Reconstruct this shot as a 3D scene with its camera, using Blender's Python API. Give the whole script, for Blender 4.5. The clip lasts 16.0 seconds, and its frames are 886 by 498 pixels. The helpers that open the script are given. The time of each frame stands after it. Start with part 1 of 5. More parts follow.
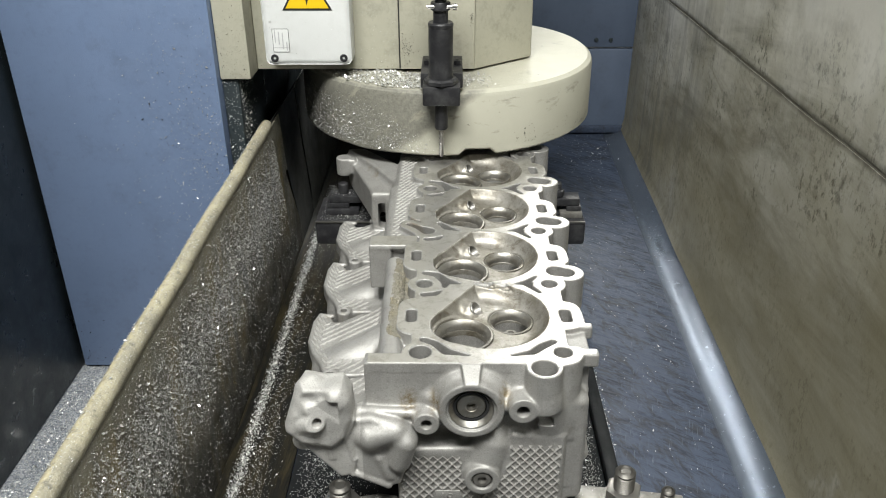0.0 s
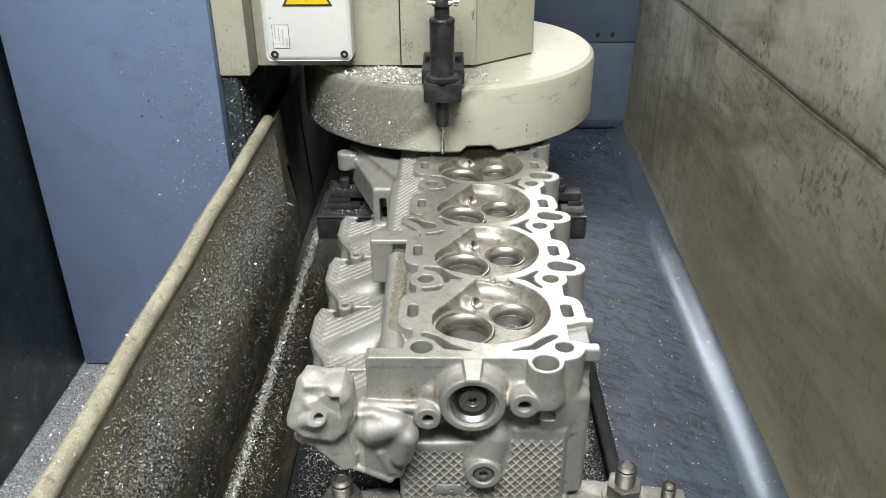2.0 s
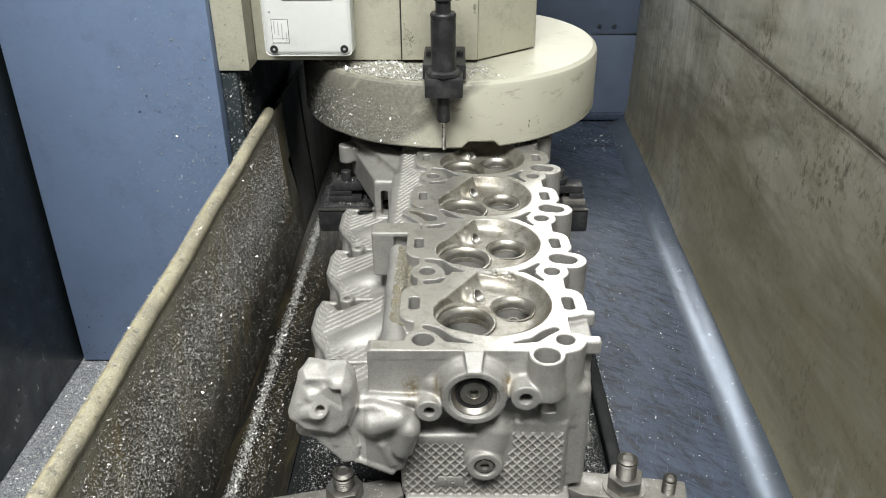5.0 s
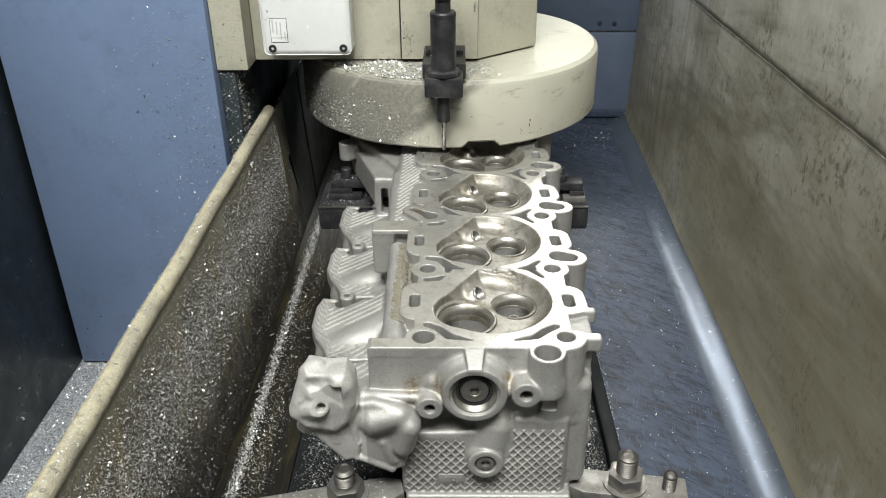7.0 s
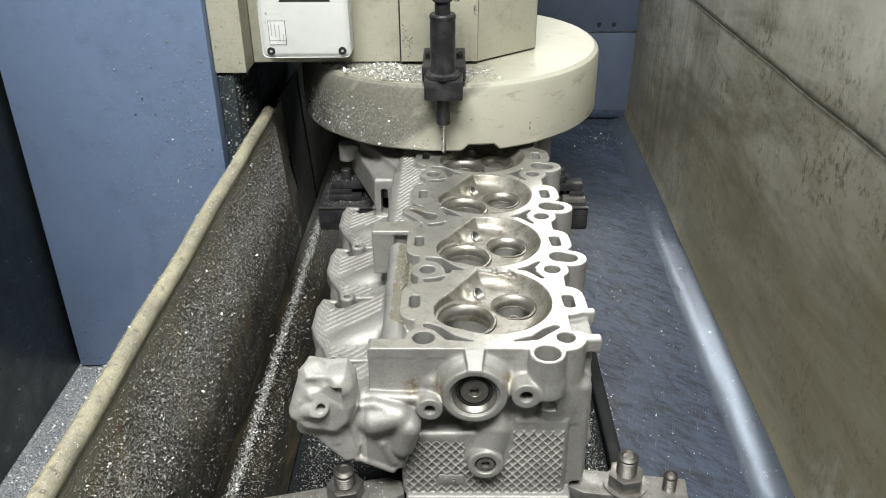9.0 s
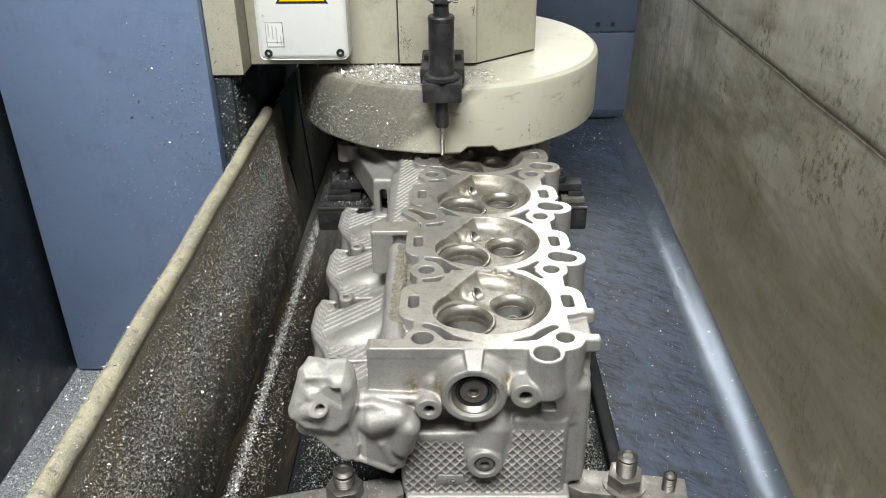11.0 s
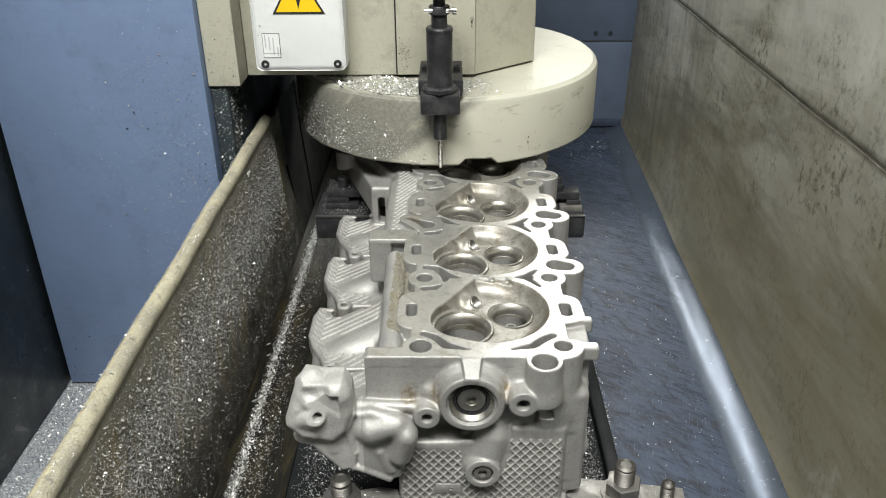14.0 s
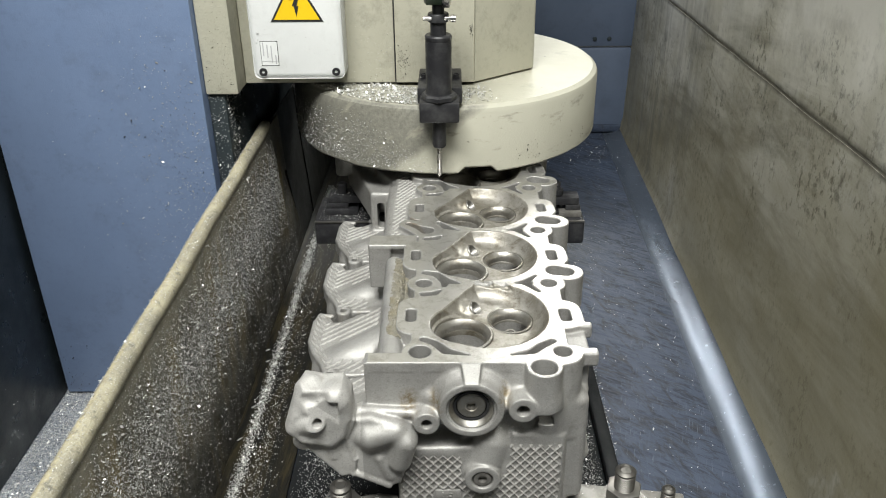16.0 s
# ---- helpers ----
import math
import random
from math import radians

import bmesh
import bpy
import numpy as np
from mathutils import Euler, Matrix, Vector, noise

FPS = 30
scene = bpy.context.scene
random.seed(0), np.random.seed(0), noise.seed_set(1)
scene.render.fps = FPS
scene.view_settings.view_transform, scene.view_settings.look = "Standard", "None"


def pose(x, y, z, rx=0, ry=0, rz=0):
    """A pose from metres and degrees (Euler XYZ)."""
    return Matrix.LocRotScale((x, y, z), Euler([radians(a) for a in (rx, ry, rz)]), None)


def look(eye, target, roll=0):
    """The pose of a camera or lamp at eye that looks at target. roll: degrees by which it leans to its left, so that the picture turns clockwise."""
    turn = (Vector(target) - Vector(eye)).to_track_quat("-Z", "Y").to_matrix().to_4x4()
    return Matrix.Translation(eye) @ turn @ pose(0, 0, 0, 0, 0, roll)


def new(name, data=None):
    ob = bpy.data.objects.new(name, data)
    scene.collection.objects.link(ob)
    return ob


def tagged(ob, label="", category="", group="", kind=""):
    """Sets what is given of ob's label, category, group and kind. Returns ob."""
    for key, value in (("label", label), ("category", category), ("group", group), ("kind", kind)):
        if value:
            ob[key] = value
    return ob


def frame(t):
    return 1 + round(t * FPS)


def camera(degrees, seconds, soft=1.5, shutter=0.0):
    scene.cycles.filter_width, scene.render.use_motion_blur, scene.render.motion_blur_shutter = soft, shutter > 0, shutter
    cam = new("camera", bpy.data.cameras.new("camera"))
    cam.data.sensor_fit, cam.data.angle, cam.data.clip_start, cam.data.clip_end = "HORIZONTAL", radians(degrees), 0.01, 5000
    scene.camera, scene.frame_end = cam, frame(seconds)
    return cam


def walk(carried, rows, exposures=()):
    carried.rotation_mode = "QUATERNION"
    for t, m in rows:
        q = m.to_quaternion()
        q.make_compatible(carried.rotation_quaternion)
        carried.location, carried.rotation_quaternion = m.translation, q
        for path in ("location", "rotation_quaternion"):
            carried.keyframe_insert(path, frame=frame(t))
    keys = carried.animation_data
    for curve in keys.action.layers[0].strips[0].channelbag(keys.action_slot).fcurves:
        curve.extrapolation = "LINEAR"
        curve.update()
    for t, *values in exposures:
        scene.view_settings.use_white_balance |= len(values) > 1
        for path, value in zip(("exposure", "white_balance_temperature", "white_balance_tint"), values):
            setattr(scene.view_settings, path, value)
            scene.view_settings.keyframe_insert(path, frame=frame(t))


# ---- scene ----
EYE = Vector((-0.0289, -0.5497, 0.5508))
cam = camera(56.80, 16.0, soft=1.05)


def view(pitch, yaw, roll):
    """A hand-held camera at EYE: degrees below the level, to the right of +y, and its lean."""
    p, a = radians(pitch), radians(yaw)
    return look(EYE, EYE + Vector((math.sin(a) * math.cos(p), math.cos(a) * math.cos(p), -math.sin(p))), roll)


walk(cam, [
    (0, view(27.93, -0.80, -0.31)),
    (0.5, view(27.99, -0.84, -0.30)),
    (1, view(28.09, -0.86, -0.37)),
    (1.5, view(28.20, -0.89, -0.38)),
    (2, view(28.29, -0.91, -0.37)),
    (2.5, view(28.29, -0.96, -0.41)),
    (3, view(28.42, -0.97, -0.40)),
    (3.5, view(28.52, -1.00, -0.38)),
    (4, view(28.65, -1.01, -0.39)),
    (6.5, view(28.92, -1.04, -0.51)),
    (7, view(28.98, -1.05, -0.55)),
    (7.5, view(28.99, -1.04, -0.59)),
    (8, view(28.98, -1.03, -0.60)),
    (8.5, view(28.98, -1.05, -0.55)),
    (9, view(28.93, -1.04, -0.58)),
    (11.5, view(28.92, -0.95, -0.64)),
    (12, view(28.91, -0.88, -0.55)),
    (12.5, view(28.89, -0.90, -0.52)),
    (13, view(28.84, -0.83, -0.47)),
    (13.5, view(28.49, -0.80, -0.52)),
    (14, view(28.35, -0.80, -0.47)),
    (14.5, view(28.23, -0.78, -0.46)),
    (15, view(28.14, -0.76, -0.49)),
    (15.5, view(28.06, -0.74, -0.49)),
    (16, view(27.96, -0.75, -0.54)),
])

# ---- light: a workshop hall with tube lamps under its ceiling ----
scene.view_settings.exposure = -0.45
world = bpy.data.worlds.new("hall_air")
scene.world = world
world.use_nodes = True
world.node_tree.nodes["Background"].inputs[0].default_value = (0.85, 0.92, 1.0, 1)
world.node_tree.nodes["Background"].inputs[1].default_value = 0.30


def area_lamp(name, at, target, sx, sy, watts, colour=(0.992, 1.0, 0.96)):
    lamp = bpy.data.lights.new(name, "AREA")
    lamp.shape, lamp.size, lamp.size_y, lamp.energy, lamp.color = "RECTANGLE", sx, sy, watts, colour
    ob = new(name, lamp)
    ob.matrix_world = look(at, target)
    return ob


area_lamp("tube_light_front", (-0.15, -1.1, 2.3), (0.05, 0.15, 0.1), 1.3, 0.5, 182)
area_lamp("tube_light_back", (0.9, 3.2, 2.35), (0.1, 0.2, 0.2), 1.6, 0.5, 80)
# a long tube that runs askew over the far side of the machine
LONG_TUBE = (-0.22, 2.86, 2.3, 0, 0, 122)
area_lamp("tube_light_long", (0, 0, 2), (0, 0, 0), 2.3, 0.12, 58).matrix_world = pose(*LONG_TUBE)

# ---- materials ----
def shader(name, colour, rough=0.5, metal=0.0, spec=0.5):
    m = bpy.data.materials.new(name)
    m.use_nodes = True
    nt = m.node_tree
    b = nt.nodes["Principled BSDF"]
    b.inputs["Base Color"].default_value = (*colour, 1)
    b.inputs["Roughness"].default_value = rough
    b.inputs["Metallic"].default_value = metal
    b.inputs["Specular IOR Level"].default_value = spec
    return m, nt, b


class Graph:
    """Short hand for a node tree."""

    def __init__(self, nt, b):
        self.nt, self.b = nt, b
        self.co = nt.nodes.new("ShaderNodeTexCoord").outputs["Object"]

    def link(self, a, c):
        self.nt.links.new(a, c)

    def mapped(self, scale, rot=(0, 0, 0)):
        turned = self.nt.nodes.new("ShaderNodeMapping")
        turned.inputs["Rotation"].default_value = rot
        self.link(self.co, turned.inputs["Vector"])
        n = self.nt.nodes.new("ShaderNodeMapping")
        n.inputs["Scale"].default_value = scale
        self.link(turned.outputs[0], n.inputs["Vector"])
        return n.outputs[0]

    def noise(self, scale, detail=5.0, rough=0.6, vec=None, dist=0.0):
        n = self.nt.nodes.new("ShaderNodeTexNoise")
        n.inputs["Scale"].default_value, n.inputs["Detail"].default_value = scale, detail
        n.inputs["Roughness"].default_value, n.inputs["Distortion"].default_value = rough, dist
        self.link(vec or self.co, n.inputs["Vector"])
        return n.outputs["Fac"]

    def band(self, fac, lo, hi, a=0.0, c=1.0):
        n = self.nt.nodes.new("ShaderNodeMapRange")
        n.inputs[1].default_value, n.inputs[2].default_value = lo, hi
        n.inputs[3].default_value, n.inputs[4].default_value = a, c
        self.link(fac, n.inputs[0])
        return n.outputs[0]

    def math(self, op, a, c):
        n = self.nt.nodes.new("ShaderNodeMath")
        n.operation = op
        for i, v in enumerate((a, c)):
            if isinstance(v, (int, float)):
                n.inputs[i].default_value = v
            else:
                self.link(v, n.inputs[i])
        return n.outputs[0]

    def axis(self, k, vec=None):
        n = self.nt.nodes.new("ShaderNodeSeparateXYZ")
        self.link(vec or self.co, n.inputs[0])
        return n.outputs[k]

    def mix(self, fac, a, c):
        n = self.nt.nodes.new("ShaderNodeMix")
        n.data_type = "RGBA"
        if isinstance(fac, (int, float)):
            n.inputs["Factor"].default_value = fac
        else:
            self.link(fac, n.inputs["Factor"])
        for k, v in (("A", a), ("B", c)):
            s = [i for i in n.inputs if i.name == k and i.type == "RGBA"][0]
            if isinstance(v, tuple):
                s.default_value = (*v, 1)
            else:
                self.link(v, s)
        return [o for o in n.outputs if o.type == "RGBA"][0]

    def colour(self, out):
        self.link(out, self.b.inputs["Base Color"])

    def rough(self, out):
        self.link(out, self.b.inputs["Roughness"])

    def metal(self, out):
        self.link(out, self.b.inputs["Metallic"])

    def bump(self, height, dist, strength=1.0):
        n = self.nt.nodes.new("ShaderNodeBump")
        n.inputs["Strength"].default_value, n.inputs["Distance"].default_value = strength, dist
        self.link(height, n.inputs["Height"])
        if self.b.inputs["Normal"].links:
            self.link(self.b.inputs["Normal"].links[0].from_socket, n.inputs["Normal"])
        self.link(n.outputs[0], self.b.inputs["Normal"])


def painted(name, base, worn, rough=0.45, grime=(0.05, 0.05, 0.045), grain=900.0, grime_amount=0.5, orange=0.00015):
    """Machine paint: orange-peel relief, rubbed patches, oily grime and scratches."""
    m, nt, b = shader(name, base, rough)
    g = Graph(nt, b)
    patches = g.band(g.noise(9, 6, 0.65), 0.35, 0.75)
    fine = g.band(g.noise(140, 4, 0.7), 0.52, 0.72)
    c = g.mix(patches, base, worn)
    c = g.mix(g.math("MULTIPLY", g.band(g.noise(26, 7, 0.75), 0.52, 0.78), grime_amount), c, grime)
    c = g.mix(g.math("MULTIPLY", fine, 0.25 * grime_amount), c, grime)
    g.colour(c)
    g.rough(g.band(g.noise(35, 5), 0.3, 0.7, rough - 0.12, rough + 0.15))
    g.bump(g.noise(grain, 2), orange)
    return m


def cast_aluminium(name="cast_aluminium", pale=1.0, soil=1.0, dull=0.0):
    """Sand-cast, bead-blasted aluminium: grain, dull patches, scuffs and brown oil stains."""
    m, nt, b = shader(name, (0.3, 0.29, 0.27), 0.5, 0.45)
    g = Graph(nt, b)
    tone = lambda *v: tuple(q * pale for q in v)
    c = g.mix(g.band(g.noise(24, 6, 0.65), 0.33, 0.7), tone(0.365, 0.358, 0.342), tone(0.25, 0.243, 0.231))
    c = g.mix(g.math("MULTIPLY", g.band(g.noise(90, 6, 0.72), 0.56, 0.74), 0.55 * soil), c, (0.14, 0.13, 0.115))
    c = g.mix(g.math("MULTIPLY", g.band(g.noise(850, 3, 0.75), 0.5, 0.7), 0.45), c, (0.13, 0.126, 0.118))
    c = g.mix(g.math("MULTIPLY", g.band(g.noise(1100, 2, 0.7, g.mapped((1, 1, 1), (0.4, 0.2, 0.9))), 0.6, 0.74), 0.6), c, (0.55, 0.55, 0.53))
    c = g.mix(g.math("MULTIPLY", g.band(g.noise(17, 7, 0.7, g.mapped((1, 1, 0.5), (0.2, 0.6, 0.1))), 0.63, 0.74), 0.55 * soil), c, (0.15, 0.105, 0.045))
    # old oil that ran down beside the front bearing and dried
    for x, z, w in ((-0.0416, -0.030, 0.008), (0.0085, -0.0235, 0.007), (-0.062, -0.034, 0.010)):
        dx = g.math("MULTIPLY", g.math("SUBTRACT", g.axis(0), x), 1.5)
        dz = g.math("SUBTRACT", g.axis(2), z)
        near = g.math("SQRT", g.math("ADD", g.math("MULTIPLY", dx, dx), g.math("MULTIPLY", dz, dz)), 0.0)
        spot = g.math("MULTIPLY", g.band(near, w * 1.4, w * 0.3), g.band(g.axis(1), -0.046, -0.052))
        c = g.mix(g.math("MULTIPLY", spot, g.band(g.noise(220, 5, 0.7), 0.42, 0.6, 0.0, 0.9)), c, (0.15, 0.105, 0.04))
    g.colour(c)
    g.rough(g.band(g.noise(60, 4), 0.3, 0.7, 0.4 + dull, 0.54 + dull))
    g.bump(g.noise(1000, 4, 0.75), 0.0003)
    g.bump(g.noise(170, 5, 0.65), 0.0004)
    return m


def machined_aluminium():
    m, nt, b = shader("machined_aluminium", (0.55, 0.54, 0.52), 0.25, 0.85)
    g = Graph(nt, b)
    lay = g.noise(260, 3, 0.6, g.mapped((6, 0.35, 1), (0, 0, 0.35)))
    c = g.mix(g.band(g.noise(22, 6, 0.7), 0.4, 0.75), (0.53, 0.52, 0.505), (0.43, 0.42, 0.395))
    c = g.mix(g.math("MULTIPLY", g.band(g.noise(160, 6, 0.75), 0.58, 0.7), 0.7), c, (0.34, 0.31, 0.27))
    c = g.mix(g.math("MULTIPLY", g.band(g.noise(70, 7, 0.78, None, 0.6), 0.5, 0.6), 0.6), c, (0.3, 0.285, 0.255))
    g.colour(c)
    g.rough(g.band(lay, 0.3, 0.7, 0.31, 0.43))
    g.bump(lay, 0.00004)
    g.bump(g.noise(420, 4, 0.7), 0.00006)
    return m


def steel(name, base, rough, metal=1.0, wear=(0.3, 0.28, 0.25), amount=0.4):
    m, nt, b = shader(name, base, rough, metal)
    g = Graph(nt, b)
    c = g.mix(g.math("MULTIPLY", g.band(g.noise(60, 6, 0.7), 0.45, 0.7), amount), base, wear)
    g.colour(c)
    g.rough(g.band(g.noise(110, 4), 0.3, 0.7, rough - 0.08, rough + 0.14))
    g.bump(g.noise(700, 3), 0.00012)
    return m


def tray_paint():
    """Blue-grey tray paint, rubbed in long strokes, worn to bright metal along the bend."""
    m, nt, b = shader("tray_paint", (0.06, 0.075, 0.105), 0.4, 0.0, 0.36)
    g = Graph(nt, b)
    strokes = g.noise(30, 7, 0.72, g.mapped((2.6, 0.7, 1), (0, 0, -0.35)), 0.9)
    c = g.mix(g.band(g.noise(8, 5, 0.6), 0.35, 0.7), (0.024, 0.034, 0.058), (0.036, 0.048, 0.076))
    c = g.mix(g.math("MULTIPLY", g.band(strokes, 0.5, 0.64), 0.9), c, (0.012, 0.014, 0.019))
    swipe = g.noise(13, 8, 0.78, g.mapped((0.55, 2.3, 1), (0, 0, 0.55)), 1.6)
    c = g.mix(g.math("MULTIPLY", g.band(swipe, 0.53, 0.62), 0.8), c, (0.011, 0.013, 0.018))
    c = g.mix(g.math("MULTIPLY", g.band(swipe, 0.44, 0.36), 0.5), c, (0.052, 0.064, 0.088))
    dabs = g.noise(62, 6, 0.72, g.mapped((0.55, 3.0, 1), (0, 0, 0.65)), 1.0)
    wiped = g.band(g.noise(11, 5, 0.6, g.mapped((1.4, 0.8, 1))), 0.42, 0.6)
    c = g.mix(g.math("MULTIPLY", g.math("MULTIPLY", g.band(dabs, 0.52, 0.6), wiped), 0.8), c, (0.009, 0.012, 0.017))
    hair = g.noise(300, 3, 0.6, g.mapped((5, 0.12, 1), (0, 0, 0.25)))
    c = g.mix(g.math("MULTIPLY", g.band(hair, 0.62, 0.72), 0.5), c, (0.2, 0.22, 0.26))
    g.colour(c)
    g.rough(g.band(dabs, 0.45, 0.62, 0.44, 0.7))
    g.bump(g.noise(500, 3), 0.0001)
    return m


def guard_metal():
    """Old sheet-steel guard, dulled by brown oil film, with runs and rub marks."""
    m, nt, b = shader("guard_metal", (0.3, 0.29, 0.25), 0.5, 0.25)
    g = Graph(nt, b)
    c = g.mix(g.band(g.noise(4.2, 7, 0.66, g.mapped((1, 0.6, 1.2)), 0.3), 0.36, 0.64), (0.53, 0.524, 0.472), (0.335, 0.316, 0.238))
    runs = g.noise(13, 7, 0.7, g.mapped((1, 0.22, 1.3), (0.12, 0, 0)), 0.3)
    c = g.mix(g.math("MULTIPLY", g.band(runs, 0.45, 0.66), 0.78), c, (0.12, 0.11, 0.078))
    hair = g.noise(160, 4, 0.7, g.mapped((1, 2.4, 0.12), (0.25, 0, 0)), 0.2)
    c = g.mix(g.math("MULTIPLY", g.band(hair, 0.58, 0.72), 0.45), c, (0.5, 0.5, 0.46))
    c = g.mix(g.math("MULTIPLY", g.band(g.noise(38, 7, 0.78), 0.56, 0.68), 0.8), c, (0.07, 0.07, 0.058))
    pale = g.noise(50, 5, 0.6, g.mapped((1, 1.6, 0.22), (0.35, 0, 0)), 0.3)
    c = g.mix(g.math("MULTIPLY", g.band(pale, 0.66, 0.78), 0.4), c, (0.55, 0.54, 0.5))
    slant = g.noise(30, 6, 0.72, g.mapped((1, 0.2, 1.8), (-0.2, 0, 0)), 0.3)
    c = g.mix(g.math("MULTIPLY", g.band(slant, 0.52, 0.68), 0.45), c, (0.12, 0.105, 0.065))
    specks = g.noise(150, 6, 0.75, g.mapped((1, 1, 0.6)))
    c = g.mix(g.math("MULTIPLY", g.math("MULTIPLY", g.band(specks, 0.53, 0.61), g.band(g.noise(9, 4, 0.6), 0.42, 0.55)), 0.85), c, (0.045, 0.043, 0.034))
    # brown oil film, thickest along the lower sheet near the front
    film = g.math("ADD", g.math("ADD", g.band(g.axis(2), 0.42, 0.12), g.band(g.axis(1), 0.5, -0.1, 0.0, 0.4)), g.math("MULTIPLY", g.noise(7, 6, 0.68), 1.2))
    c = g.mix(g.math("MULTIPLY", g.band(film, 1.0, 1.7), 0.68), c, (0.2, 0.178, 0.108))
    # paler patches towards the top: light on the upper sheet, painted into the colour
    upper_light = g.math("SUBTRACT", g.noise(5, 6, 0.66, g.mapped((1, 1.2, 0.8))), g.band(g.axis(2), 0.2, 0.42, 0.42, 0.0))
    c = g.mix(g.math("MULTIPLY", g.band(upper_light, 0.2, 0.42), 0.85), c, (0.66, 0.65, 0.61))
    # dark upright streaks that grow stronger towards the far end
    far_streaks = g.noise(26, 6, 0.7, g.mapped((1, 1.5, 0.16), (0.06, 0, 0)), 0.3)
    c = g.mix(g.math("MULTIPLY", g.math("MULTIPLY", g.band(far_streaks, 0.48, 0.66), g.band(g.axis(1), 0.35, 0.7, 0.0, 1.0)), 0.7), c, (0.1, 0.098, 0.085))
    # oil crept out of the seam
    off = g.math("ABSOLUTE", g.math("SUBTRACT", g.math("ADD", g.axis(2), g.math("MULTIPLY", g.axis(1), 0.03)), 0.3205), 0.0)
    c = g.mix(g.math("MULTIPLY", g.band(off, 0.0065, 0.003), g.band(g.noise(60, 6, 0.7), 0.35, 0.6, 0.4, 0.85)), c, (0.085, 0.079, 0.062))
    g.colour(c)
    g.rough(g.band(g.noise(16, 5), 0.3, 0.7, 0.3, 0.5))
    g.bump(g.noise(320, 4), 0.00015)
    return m


def chip_metal():
    """Milling chips: each one its own tone, from oily grey to bright metal."""
    m, nt, b = shader("chip_metal", (0.7, 0.7, 0.69), 0.3, 0.6)
    g = Graph(nt, b)
    own = nt.nodes.new("ShaderNodeNewGeometry").outputs["Random Per Island"]
    c = g.mix(g.band(own, 0.0, 0.75), (0.4, 0.395, 0.38), (0.75, 0.75, 0.74))
    g.colour(g.mix(g.band(own, 0.8, 1.0), c, (0.93, 0.93, 0.92)))
    g.rough(g.band(own, 0.0, 1.0, 0.45, 0.25))
    return m


CREAM = painted("cream_paint", (0.44, 0.427, 0.345), (0.395, 0.382, 0.303), 0.45, (0.1, 0.09, 0.07), 420, 0.55, 0.0003)
BLUE = painted("blue_paint", (0.135, 0.187, 0.298), (0.122, 0.168, 0.268), 0.45, (0.06, 0.072, 0.1), 700, 0.4)
DARKPAINT = painted("black_paint", (0.019, 0.026, 0.029), (0.028, 0.034, 0.037), 0.35, (0.03, 0.03, 0.028), 500, 0.3)
WHITE = painted("white_plastic", (0.66, 0.67, 0.66), (0.6, 0.61, 0.6), 0.38, (0.3, 0.29, 0.26), 900, 0.22)
CAST = cast_aluminium()
PALE_CAST = cast_aluminium("pale_cast_aluminium", 1.42, 0.5, 0.12)
MACHINED = machined_aluminium()
BLACK_STEEL = steel("black_steel", (0.021, 0.021, 0.023), 0.38, 0.15, (0.1, 0.1, 0.1), 0.4)
BRIGHT_STEEL = steel("bright_steel", (0.55, 0.54, 0.52), 0.25)
GREY_STEEL = steel("grey_steel", (0.25, 0.242, 0.226), 0.42, 0.6, (0.09, 0.082, 0.068), 0.7)
STUD_STEEL = steel("stud_steel", (0.12, 0.115, 0.107), 0.45, 0.85, (0.06, 0.055, 0.046), 0.7)
NUT_STEEL = steel("nut_steel", (0.26, 0.25, 0.235), 0.34, 0.9, (0.12, 0.11, 0.09), 0.6)
TRAY = tray_paint()
GUARD = guard_metal()
for dull in (BLACK_STEEL, DARKPAINT):
    dull.node_tree.nodes["Principled BSDF"].inputs["Specular IOR Level"].default_value = 0.3
CHIP = chip_metal()


# ---- mesh helpers ----
def thing(name, label, category, at=(0, 0, 0), group="", kind=""):
    ob = new(name)
    ob.location = at
    ob.empty_display_size = 0.02
    return tagged(ob, label, category, group, kind)


def put(name, bm, material, parent=None, label="", smooth=True, sharp=35):
    """Links a bmesh as one mesh object under a thing or a part; alone it stays top-level."""
    me = bpy.data.meshes.new(name)
    bmesh.ops.recalc_face_normals(bm, faces=bm.faces)
    for e in bm.edges:
        e.smooth = e.is_manifold and e.calc_face_angle(0) < radians(sharp)
    for f in bm.faces:
        f.smooth = smooth
    bm.to_mesh(me)
    bm.free()
    me.materials.append(material)
    ob = new(name, me)
    if parent:
        ob.parent = parent
    return tagged(ob, label)


def box(x0, x1, y0, y1, z0, z1, bevel=0.0015, bm=None, segments=2):
    bm = bm or bmesh.new()
    vs = [bm.verts.new((x, y, z)) for x in (x0, x1) for y in (y0, y1) for z in (z0, z1)]
    fs = [bm.faces.new([vs[i] for i in q]) for q in ((0, 1, 3, 2), (4, 6, 7, 5), (0, 4, 5, 1), (2, 3, 7, 6), (0, 2, 6, 4), (1, 5, 7, 3))]
    if bevel:
        es = list({e for f in fs for e in f.edges})
        bmesh.ops.bevel(bm, geom=es, offset=bevel, segments=segments, affect="EDGES", profile=0.5)
    return bm


